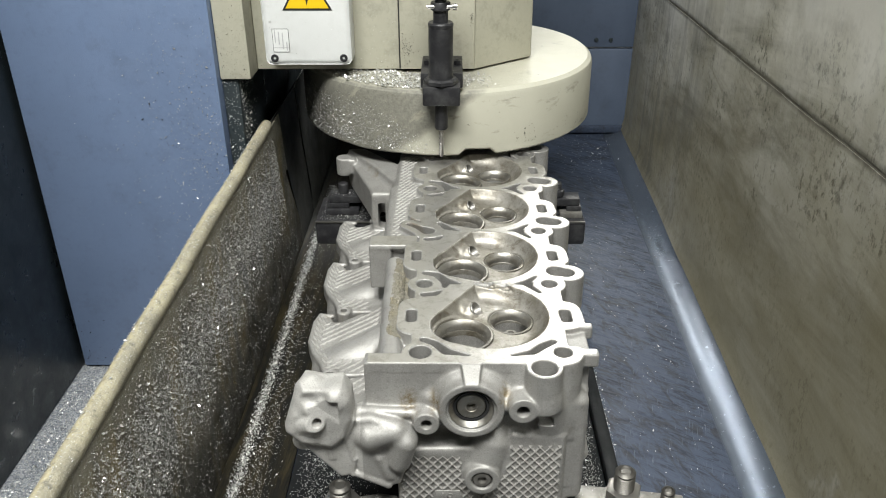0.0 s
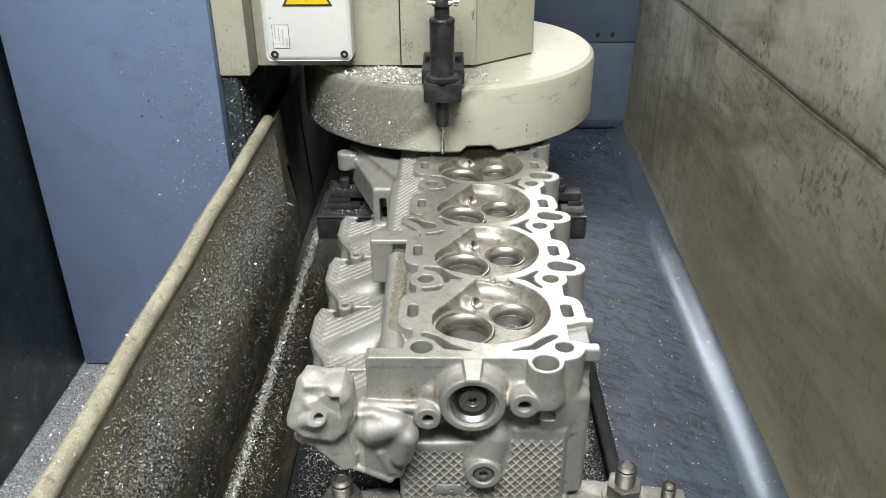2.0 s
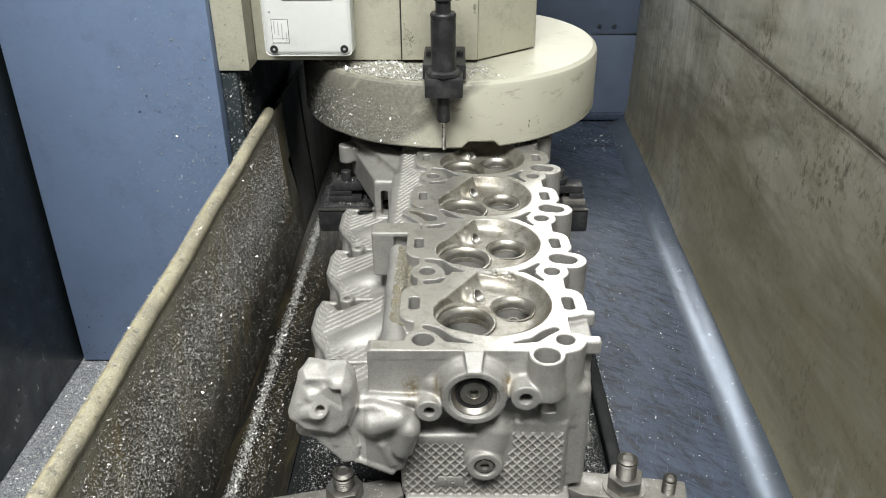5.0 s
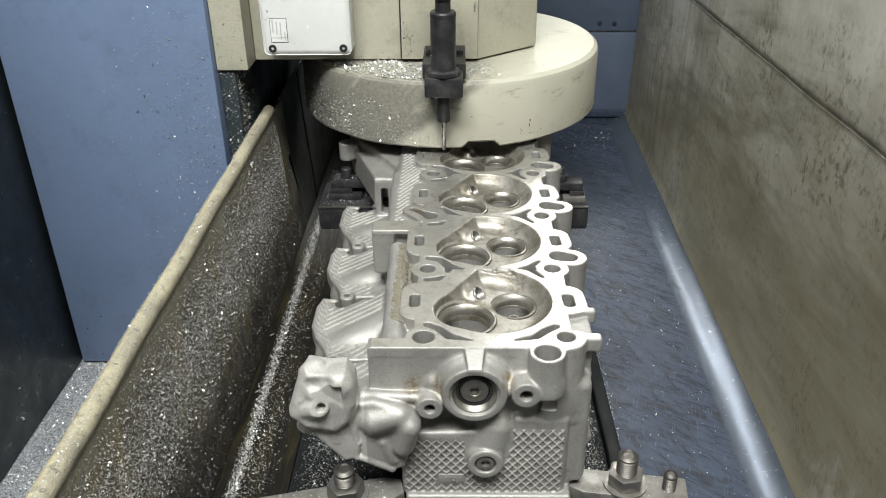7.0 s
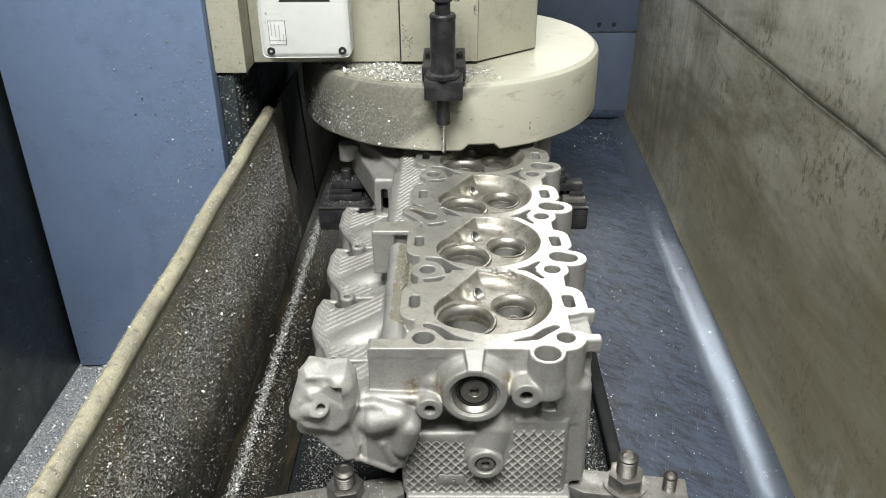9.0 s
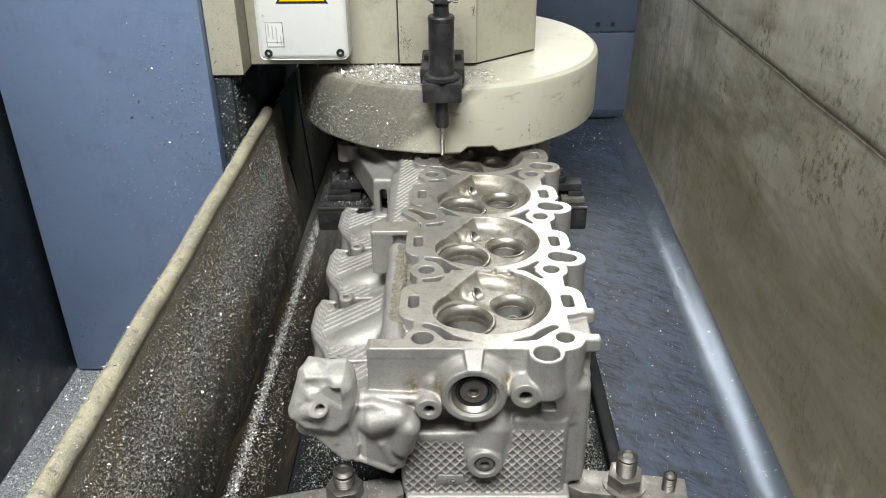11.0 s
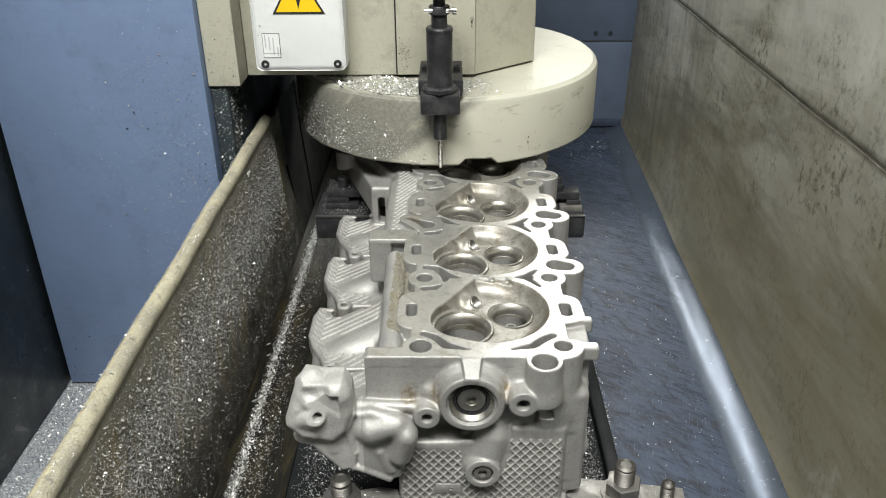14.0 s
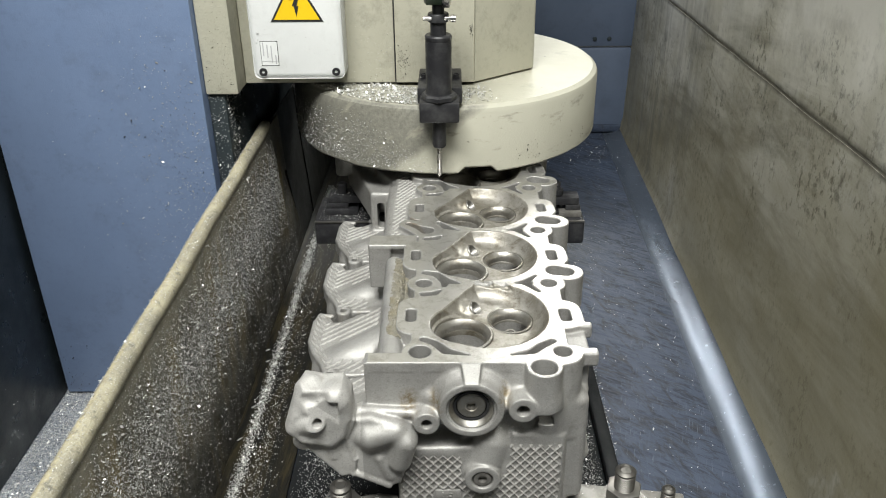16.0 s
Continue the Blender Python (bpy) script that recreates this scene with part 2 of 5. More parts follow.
def lathe(profile, at=(0, 0, 0), axis="z", n=40, bm=None):
    """Turns (radius, height) pairs round an axis; the profile closes on the axis where a radius is 0."""
    bm = bm or bmesh.new()
    turn = {"z": Matrix(), "y": Matrix.Rotation(radians(90), 4, "X"), "x": Matrix.Rotation(radians(90), 4, "Y")}[axis]
    m = Matrix.Translation(at) @ turn
    rings = []
    for r, h in profile:
        if r <= 1e-6:
            rings.append([bm.verts.new(m @ Vector((0, 0, h)))])
        else:
            rings.append([bm.verts.new(m @ Vector((r * math.cos(2 * math.pi * i / n), r * math.sin(2 * math.pi * i / n), h))) for i in range(n)])
    for a, c in zip(rings, rings[1:]):
        for i in range(n):
            q = [a[i % len(a)], a[(i + 1) % len(a)], c[(i + 1) % len(c)], c[i % len(c)]]
            q = list(dict.fromkeys(q))
            if len(q) > 2:
                bm.faces.new(q)
    return bm


def prism(points, z0, z1, bevel=0.0, bm=None, axis="z"):
    """A plan outline pulled up from z0 to z1 (axis y: the outline lies in x and z, and is pulled along y)."""
    bm = bm or bmesh.new()
    place = (lambda x, y, z: (x, y, z)) if axis == "z" else (lambda x, y, z: (x, z, y))
    lo = [bm.verts.new(place(x, y, z0)) for x, y in points]
    hi = [bm.verts.new(place(x, y, z1)) for x, y in points]
    fs = [bm.faces.new(lo[::-1]), bm.faces.new(hi)]
    for i in range(len(points)):
        j = (i + 1) % len(points)
        fs.append(bm.faces.new((lo[i], lo[j], hi[j], hi[i])))
    if bevel:
        bmesh.ops.bevel(bm, geom=list({e for f in fs for e in f.edges}), offset=bevel, segments=2, affect="EDGES", profile=0.5)
    return bm


def sheet(profile, y0, y1, thick, skew=0.0, steps=24, wave=0.0):
    """A bent metal sheet: an x-z profile swept along y, with a thickness to the profile's left; skew shifts x with y."""
    bm = bmesh.new()
    pts = [Vector(p) for p in profile]
    nrm = []
    for i, p in enumerate(pts):
        d = (pts[min(i + 1, len(pts) - 1)] - pts[max(i - 1, 0)]).normalized()
        nrm.append(Vector((-d.y, d.x)))
    loop = pts + [p + n * thick for p, n in zip(pts[::-1], nrm[::-1])]
    rows = []
    for k in range(steps + 1):
        y = y0 + (y1 - y0) * k / steps
        w = wave * noise.noise((y * 9, 0.3, 0)) if wave else 0
        rows.append([bm.verts.new((p.x + skew * y + w, y, p.y)) for p in loop])
    n = len(loop)
    for a, c in zip(rows, rows[1:]):
        for i in range(n):
            bm.faces.new((a[i], a[(i + 1) % n], c[(i + 1) % n], c[i]))
    bm.faces.new(rows[0][::-1])
    bm.faces.new(rows[-1])
    return bm


def arc(cx, cz, r, a0, a1, n=8):
    return [(cx + r * math.cos(radians(a0 + (a1 - a0) * i / n)), cz + r * math.sin(radians(a0 + (a1 - a0) * i / n))) for i in range(n + 1)]


def flakes(name, sampler, count, size, material, parent=None, label="", seed=3):
    """Loose milling chips: small bent flakes, each lying on the place and normal that the sampler gives."""
    rnd = random.Random(seed)
    vs, fs = [], []
    for _ in range(count):
        p, nrm = sampler(rnd)
        s = size * rnd.uniform(0.4, 1.0) * (2.2 if rnd.random() < 0.06 else 1.0)
        a = Vector((rnd.gauss(0, 1), rnd.gauss(0, 1), rnd.gauss(0, 1)))
        lean = (nrm + Vector((rnd.gauss(0, 1), rnd.gauss(0, 1), rnd.gauss(0, 1))) * 0.45).normalized()
        u = a.cross(lean)
        if u.length < 1e-4:
            continue
        u.normalize()
        v = lean.cross(u)
        tip = lean * s * rnd.uniform(0.15, 0.8)
        lift = nrm * (0.0002 + s * 0.2)
        k = len(vs)
        vs += [p + lift + u * s, p + lift + v * s * 0.45 + tip * rnd.random(), p + lift - u * s + tip, p + lift - v * s * 0.45]
        fs += [(k, k + 1, k + 3), (k + 1, k + 2, k + 3)]
    me = bpy.data.meshes.new(name)
    me.from_pydata([tuple(v) for v in vs], [], fs)
    me.materials.append(material)
    ob = new(name, me)
    if parent:
        ob.parent = parent
    return tagged(ob, label, kind="stuff") if parent else tagged(ob, label, "metal chips", kind="stuff")


# ---- the machine's enclosure ----
DECK = 0.20


def setz(v, z):
    v.co.z = z
    return v


def enclosure():
    # the tray, its burnished bend and the guard wall
    ob = put("tray_floor", sheet([(-0.30, 0.0), (0.236, 0.0)], -0.95, 1.0, -0.004, 0.0275), TRAY)
    tagged(ob, "blue-grey painted steel tray, scratched and wiped with oil", "tray", kind="structure")
    prof = arc(0.236, 0.060, 0.060, -90, -55, 12) + [(0.274, 0.0135)]
    ob = put("tray_bend", sheet(prof, -0.95, 1.0, -0.004, 0.0275, 40), BEND)
    tagged(ob, "rounded blue-grey tray bend, burnished glossy by wiping", "tray", kind="structure")
    seam = lambda bm: [setz(v, v.co.z + 0.006 - 0.03 * v.co.y) for v in bm.verts if v.co.z > 0.2] and bm
    prof = [(0.2685, 0.0105), (0.2745, 0.03), (0.280, 0.3128)]
    ob = put("wall_guard", seam(sheet(prof, -0.95, 1.0, -0.008, 0.0275, 60, 0.0015)), GUARD)
    tagged(ob, "stained grey-brown sheet steel guard wall with a dark seam", "guard wall", kind="structure")
    put("upper_panel", seam(sheet([(0.280, 0.3162), (0.280, 0.47)], -0.95, 1.0, -0.008, 0.0275, 60, 0.0015)), GUARD, ob)
    put("seam_filler", seam(sheet([(0.2807, 0.310), (0.2807, 0.319)], -0.95, 1.0, -0.005, 0.0275, 60, 0.0015)), SEAM, ob, "dark oily seam")
    bm = box(-1.0, 0.33, 0.97, 0.99, -0.15, 0.165, 0.002)
    box(-1.0, 0.33, 0.9705, 0.99, 0.168, 0.36, 0.002, bm)
    ob = put("wall_back", bm, SHADED_BLUE)
    tagged(ob, "blue painted sheet steel back wall of the machine", "wall", kind="structure")
    for x in (0.235, 0.262):
        put("bolt", lathe([(0, -0.968), (0.003, -0.968), (0.004, -0.9695), (0.004, -0.972)][::-1], (x, 0, 0.182), "y", 12), DARKPAINT, ob)
    put("foot_strip", box(-0.25, 0.30, 0.962, 0.9695, 0.004, 0.018, 0.002), TRAY, ob)
    # the left shield with its rolled lip
    prof = [(-0.243, 0.0), (-0.246, 0.05), (-0.2525, 0.13), (-0.2560, 0.198), (-0.2566, 0.206)]
    bm = sheet(prof, -0.95, 0.50, 0.002, 0.0, 60, 0.0012)
    for v in bm.verts:
        if v.co.y > 0.499:
            v.co.y = 0.51 - v.co.z * 0.36
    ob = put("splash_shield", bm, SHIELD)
    tagged(ob, "splash shield coated in brown oil and metal chips", "splash shield", kind="structure")
    prof = arc(-0.2620, 0.2085, 0.0072, -35, 215, 14)
    put("rolled_lip", sheet(prof, -0.95, 0.425, 0.003, 0.0, 110, 0.0013), LIP, ob, "rolled lip with worn cream paint")
    put("apron", sheet([(-0.2435, 0.010), (-0.238, 0.0075), (-0.1808, 0.0042)], -0.95, 0.97, -0.002, 0.0, 60, 0.0), APRON, ob, "oily brown apron at the shield's foot")
    rear = put("rear_shield", sheet([(-0.2475, 0.0), (-0.2505, 0.05), (-0.2570, 0.13), (-0.2605, 0.198), (-0.2612, 0.205)], 0.43, 0.97, 0.002, 0.0, 40, 0.002), SOOTY)
    tagged(rear, "black oily sheet behind the splash shield", "splash shield", kind="structure")
    put("fold", sheet([(-0.2445, 0.0), (-0.2475, 0.05), (-0.254, 0.13), (-0.2575, 0.198), (-0.2582, 0.203)], 0.605, 0.62, 0.002, 0.0, 4), SOOTY, rear)
    # bed to the left of the shield
    ob = put("side_ledge", box(-0.70, -0.28, -0.95, 0.97, -0.14, -0.115, 0.001), LEDGE)
    tagged(ob, "blue painted machine bed ledge covered in chips", "machine bed", kind="structure")
    ob = put("wall_left", box(-0.70, -0.535, -0.95, 0.97, -0.115, 0.9, 0.004), DARKPAINT)
    tagged(ob, "black painted cabinet wall of the machine", "wall", kind="structure")
    # dark table plate below the casting
    ob = put("machine_table", box(-0.180, 0.112, -0.60, 0.90, 0.001, 0.0045, 0.001), TABLE)
    tagged(ob, "oily black steel table plate strewn with chips", "machine table", kind="structure")
    rail = thing("table_stop_bar", "black steel bar along the table edge", "bar")
    put("bar", box(0.1125, 0.1255, -0.32, 0.19, 0.001, 0.014, 0.002), TABLE, rail)


def machine_base():
    ob = put("machine_base", box(-0.70, 0.31, -0.95, 0.99, -0.95, -0.1405, 0.006), BLUE)
    tagged(ob, "blue painted machine base on the workshop floor", "machine base", kind="structure")
    put("tray_support", box(-0.272, 0.27, -0.94, 0.965, -0.1395, -0.0045, 0.004), DARKPAINT, ob)
    put("front_wall", box(-0.534, 0.29, -0.97, -0.951, -0.1395, 0.20, 0.004), BLUE, ob)


def ceiling_lamps():
    """Casings above the tube lamps, hung from the ceiling."""
    for at, sx, sy, turn in (((-0.15, -1.1, 2.3), 0.7, 0.3, 0), ((0.9, 3.2, 2.35), 0.85, 0.3, 0), (LONG_TUBE[:3], 1.15, 0.1, LONG_TUBE[5])):
        t = thing("ceiling_lamp", "white sheet metal tube lamp hung from the ceiling", "ceiling lamp", at, "tube lamps in the hall")
        t.rotation_euler = (0, 0, radians(turn))
        low = 0.05 if turn else 0.30
        bm = box(-sx, sx, -sy, sy, low, low + 0.04, 0.004)
        put("casing", bm, WHITE, t)
        for x in (-sx * 0.8, sx * 0.8):
            put("hanger", lathe([(0.006, low + 0.04), (0.006, 2.6 - at[2])], (x, 0, 0), n=10), GREY_STEEL, t)


def shield_paint():
    """Sheet under a crust of fine grey chips, with amber oil running down, near-black at its foot."""
    m, nt, b = shader("shield_paint", (0.09, 0.08, 0.055), 0.4)
    g = Graph(nt, b)
    runs = g.noise(16, 6, 0.7, g.mapped((1, 1, 0.45)))
    c = g.mix(g.band(runs, 0.35, 0.66), (0.135, 0.13, 0.098), (0.02, 0.02, 0.016))
    amber = g.math("MULTIPLY", g.band(g.noise(34, 6, 0.72, g.mapped((1, 1, 0.16), (0.25, 0, 0)), 0.4), 0.5, 0.66), g.band(g.noise(7, 4, 0.6), 0.4, 0.52))
    c = g.mix(g.math("MULTIPLY", amber, 0.95), c, (0.22, 0.165, 0.055))
    crust = g.band(g.noise(11, 5, 0.65, g.mapped((1, 1, 0.6), (0.2, 0, 0))), 0.4, 0.6, 0.2, 0.85)
    c = g.mix(g.math("MULTIPLY", g.band(g.noise(900, 3, 0.7), 0.46, 0.6), crust), c, (0.36, 0.355, 0.33))
    tears = g.noise(42, 6, 0.72, g.mapped((1, 1, 0.14), (0.3, 0, 0)), 0.5)
    tears = g.math("MULTIPLY", g.band(tears, 0.46, 0.62), g.band(g.noise(6, 4, 0.6, g.mapped((1, 1, 0.5))), 0.4, 0.56))
    c = g.mix(g.math("MULTIPLY", tears, 0.75), c, (0.2, 0.155, 0.055))
    # near-black below an uneven edge low on the sheet, with brown streaks in it
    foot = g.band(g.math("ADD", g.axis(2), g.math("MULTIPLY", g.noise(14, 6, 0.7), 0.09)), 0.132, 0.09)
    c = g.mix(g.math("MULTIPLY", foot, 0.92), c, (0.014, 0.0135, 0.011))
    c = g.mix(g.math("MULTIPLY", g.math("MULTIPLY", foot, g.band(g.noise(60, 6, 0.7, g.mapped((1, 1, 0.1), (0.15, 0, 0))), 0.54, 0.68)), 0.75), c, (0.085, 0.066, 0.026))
    rim = g.band(g.math("ADD", g.axis(2), g.math("MULTIPLY", g.noise(40, 5, 0.7), 0.02)), 0.186, 0.206)
    c = g.mix(g.math("MULTIPLY", rim, g.band(g.noise(120, 5, 0.7), 0.3, 0.65, 0.95, 0.5)), c, (0.27, 0.255, 0.2))
    g.colour(c)
    g.rough(g.band(g.noise(60, 5), 0.3, 0.7, 0.25, 0.6))
    g.bump(g.noise(500, 4), 0.0006)
    g.bump(g.noise(1400, 3, 0.7), 0.0006)
    return m


def apron_oil():
    """Black oily sheet with brown oil drawn along it in streaks."""
    m, nt, b = shader("apron_oil", (0.016, 0.015, 0.013), 0.5, 0.0, 0.16)
    g = Graph(nt, b)
    smear = g.noise(40, 7, 0.72, g.mapped((3.2, 0.32, 1), (0, 0, 0.06)), 0.4)
    fine = g.noise(170, 5, 0.7, g.mapped((4.0, 0.2, 1), (0, 0, 0.06)), 0.2)
    c = g.mix(g.band(smear, 0.45, 0.7), (0.007, 0.0068, 0.006), (0.036, 0.029, 0.014))
    c = g.mix(g.math("MULTIPLY", g.band(fine, 0.56, 0.72), 0.5), c, (0.055, 0.047, 0.028))
    g.colour(c)
    g.rough(g.band(smear, 0.3, 0.7, 0.6, 0.42))
    g.bump(fine, 0.0004)
    return m


def lip_paint():
    """Cream paint on the rolled edge, yellowed along its crown, gritty with stuck dust."""
    m, nt, b = shader("lip_paint", (0.3, 0.28, 0.21), 0.55)
    g = Graph(nt, b)
    c = g.mix(g.band(g.noise(26, 6, 0.7), 0.35, 0.68), (0.39, 0.358, 0.252), (0.21, 0.196, 0.15))
    across = g.math("ADD", g.axis(0), g.math("MULTIPLY", g.noise(18, 5, 0.65), 0.006))
    crown = g.math("MULTIPLY", g.band(across, -0.2585, -0.2605), g.band(across, -0.2655, -0.2625))
    c = g.mix(g.math("MULTIPLY", crown, g.band(g.noise(70, 5, 0.7), 0.36, 0.6, 0.15, 0.6)), c, (0.44, 0.385, 0.22))
    c = g.mix(g.math("MULTIPLY", g.band(g.noise(160, 6, 0.75), 0.53, 0.66), 0.75), c, (0.09, 0.086, 0.07))
    c = g.mix(g.math("MULTIPLY", g.band(g.noise(1000, 3, 0.7), 0.55, 0.66), 0.6), c, (0.5, 0.49, 0.45))
    g.colour(c)
    g.rough(g.band(g.noise(60, 5), 0.3, 0.7, 0.42, 0.65))
    g.bump(g.noise(130, 5, 0.7), 0.0016)
    g.bump(g.noise(700, 4, 0.7), 0.0005)
    return m


def ledge_grit():
    """Blue paint buried under a grey silt of crushed chips."""
    m, nt, b = shader("ledge_grit", (0.1, 0.12, 0.15), 0.5)
    g = Graph(nt, b)
    c = g.mix(g.band(g.noise(420, 4, 0.7), 0.42, 0.6), (0.06, 0.075, 0.1), (0.34, 0.36, 0.39))
    c = g.mix(g.band(g.noise(1300, 2, 0.7), 0.54, 0.66), c, (0.6, 0.61, 0.62))
    g.colour(c)
    g.rough(g.band(g.noise(300, 4), 0.3, 0.7, 0.35, 0.6))
    g.bump(g.noise(900, 3, 0.7), 0.001)
    return m


def bend_paint():
    """Blue-grey tray paint burnished smooth by wiping on the bend, finely scratched."""
    m, nt, b = shader("bend_paint", (0.1, 0.12, 0.15), 0.3, 0.55)
    g = Graph(nt, b)
    c = g.mix(g.band(g.noise(22, 6, 0.7, g.mapped((1, 0.3, 1))), 0.38, 0.66), (0.085, 0.104, 0.135), (0.055, 0.068, 0.09))
    c = g.mix(g.math("MULTIPLY", g.band(g.noise(160, 6, 0.75, g.mapped((2, 0.8, 1))), 0.6, 0.7), 0.8), c, (0.02, 0.022, 0.026))
    g.colour(c)
    g.rough(g.band(g.noise(120, 5, 0.7), 0.3, 0.7, 0.17, 0.29))
    g.bump(g.noise(420, 4, 0.7), 0.0001)
    return m


# the machine's blue, darkened so the paint carries the back wall's shade
SHADED_BLUE = painted("shaded_blue_paint", (0.066, 0.087, 0.131), (0.052, 0.069, 0.104), 0.5, (0.03, 0.035, 0.045), 700, 0.5)
SHIELD = shield_paint()
SOOTY = painted("sooty_paint", (0.042, 0.045, 0.044), (0.06, 0.059, 0.05), 0.5, (0.02, 0.02, 0.018), 400, 0.6)
BEND = bend_paint()
LEDGE = ledge_grit()
APRON = apron_oil()
SEAM = painted("seam_oil", (0.11, 0.103, 0.083), (0.2, 0.19, 0.155), 0.6, (0.26, 0.25, 0.21), 300, 0.8)
LIP = lip_paint()
TABLE = painted("table_steel", (0.008, 0.009, 0.010), (0.014, 0.015, 0.016), 0.55, (0.03, 0.03, 0.028), 200, 0.4)
TABLE.node_tree.nodes["Principled BSDF"].inputs["Specular IOR Level"].default_value = 0.12


def hall():
    plaster = painted("hall_plaster", (0.6, 0.6, 0.58), (0.55, 0.55, 0.53), 0.8, (0.3, 0.3, 0.28), 60, 0.2)
    concrete = painted("hall_concrete", (0.25, 0.25, 0.24), (0.2, 0.2, 0.19), 0.7, (0.1, 0.1, 0.1), 60, 0.5)
    for name, b in (("floor", (-4, 4, -4, 4, -1.0, -0.95)), ("ceiling", (-4, 4, -4, 4, 2.6, 2.65)), ("wall_north", (-4, 4, 4, 4.1, -1, 2.6)),
                    ("wall_south", (-4, 4, -4.1, -4, -1, 2.6)), ("wall_west", (-4.1, -4, -4, 4, -1, 2.6)), ("wall_east", (4, 4.1, -4, 4, -1, 2.6))):
        ob = put(name, box(*b, 0), concrete if name == "floor" else plaster)
        tagged(ob, "plain concrete workshop floor" if name == "floor" else "plain pale plastered workshop " + name.split("_")[0], name.split("_")[0], kind="structure")


# ---- the milling head on its column ----
DISC = (-0.037, 0.487)


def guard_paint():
    """Cream paint under a grey film of fine dust that covers one side up to a slanting edge."""
    m, nt, b = shader("guard_paint", (0.5, 0.48, 0.36), 0.4)
    g = Graph(nt, b)
    x, z = g.axis(0), g.axis(2)
    edge = g.math("ADD", g.math("ADD", x, g.math("MULTIPLY", z, -1.35)), g.math("MULTIPLY", g.noise(25, 4), 0.03))
    film = g.math("MULTIPLY", g.band(edge, -0.356, -0.372), g.band(z, 0.2835, 0.281))
    c = g.mix(g.band(g.noise(9, 6, 0.6), 0.35, 0.75), (0.4, 0.39, 0.322), (0.352, 0.342, 0.277))
    dust = g.band(g.noise(240, 5, 0.75), 0.35, 0.7, 0.6, 0.95)
    c = g.mix(g.math("MULTIPLY", film, dust), c, (0.105, 0.102, 0.088))
    # the guard's left side shades off to near-black, put into the film's colour
    side_shade = g.band(g.math("ADD", x, g.math("MULTIPLY", g.noise(30, 5, 0.7), 0.06)), -0.125, -0.175)
    c = g.mix(g.math("MULTIPLY", g.math("MULTIPLY", side_shade, film), 0.85), c, (0.02, 0.021, 0.021))
    strokes = g.noise(34, 4, 0.6, g.mapped((0.5, 1, 2.2), (0, 0.75, 0)), 0.3)
    c = g.mix(g.math("MULTIPLY", g.math("MULTIPLY", g.band(strokes, 0.6, 0.66), film), 0.6), c, (0.3, 0.29, 0.23))
    smear = g.noise(20, 6, 0.7, g.mapped((1, 1, 3)))
    c = g.mix(g.math("MULTIPLY", g.band(smear, 0.58, 0.7), 0.7), c, (0.12, 0.11, 0.085))
    c = g.mix(g.math("MULTIPLY", g.band(g.noise(110, 5, 0.7), 0.66, 0.72), 0.7), c, (0.05, 0.045, 0.04))
    g.colour(c)
    g.rough(g.band(g.noise(35, 5), 0.3, 0.7, 0.3, 0.5))
    g.bump(g.noise(420, 2), 0.0003)
    return m


def warning_sign(parent):
    """A yellow triangle with a black rim and a black flash."""
    y = 0.3436
    tri = lambda cx, cz, s: [(cx - s, cz), (cx + s, cz), (cx, cz + s * 1.74)]
    sign = put("warning_sign", prism(tri(-0.1895, 0.3615, 0.0275), y, y + 0.0006, axis="y"), INK, parent, "yellow triangular high-voltage warning sign")
    put("yellow_field", prism(tri(-0.1895, 0.3637, 0.0238), y - 0.0004, y, axis="y"), YELLOW, sign)
    flash = [(-0.1885, 0.397), (-0.1955, 0.3835), (-0.1905, 0.3845), (-0.1935, 0.3775), (-0.1915, 0.3775), (-0.1895, 0.367), (-0.1865, 0.3775), (-0.1885, 0.3775), (-0.1845, 0.3895), (-0.1895, 0.388)]
    put("flash", prism(flash, y - 0.0008, y - 0.0004, axis="y"), INK, sign)


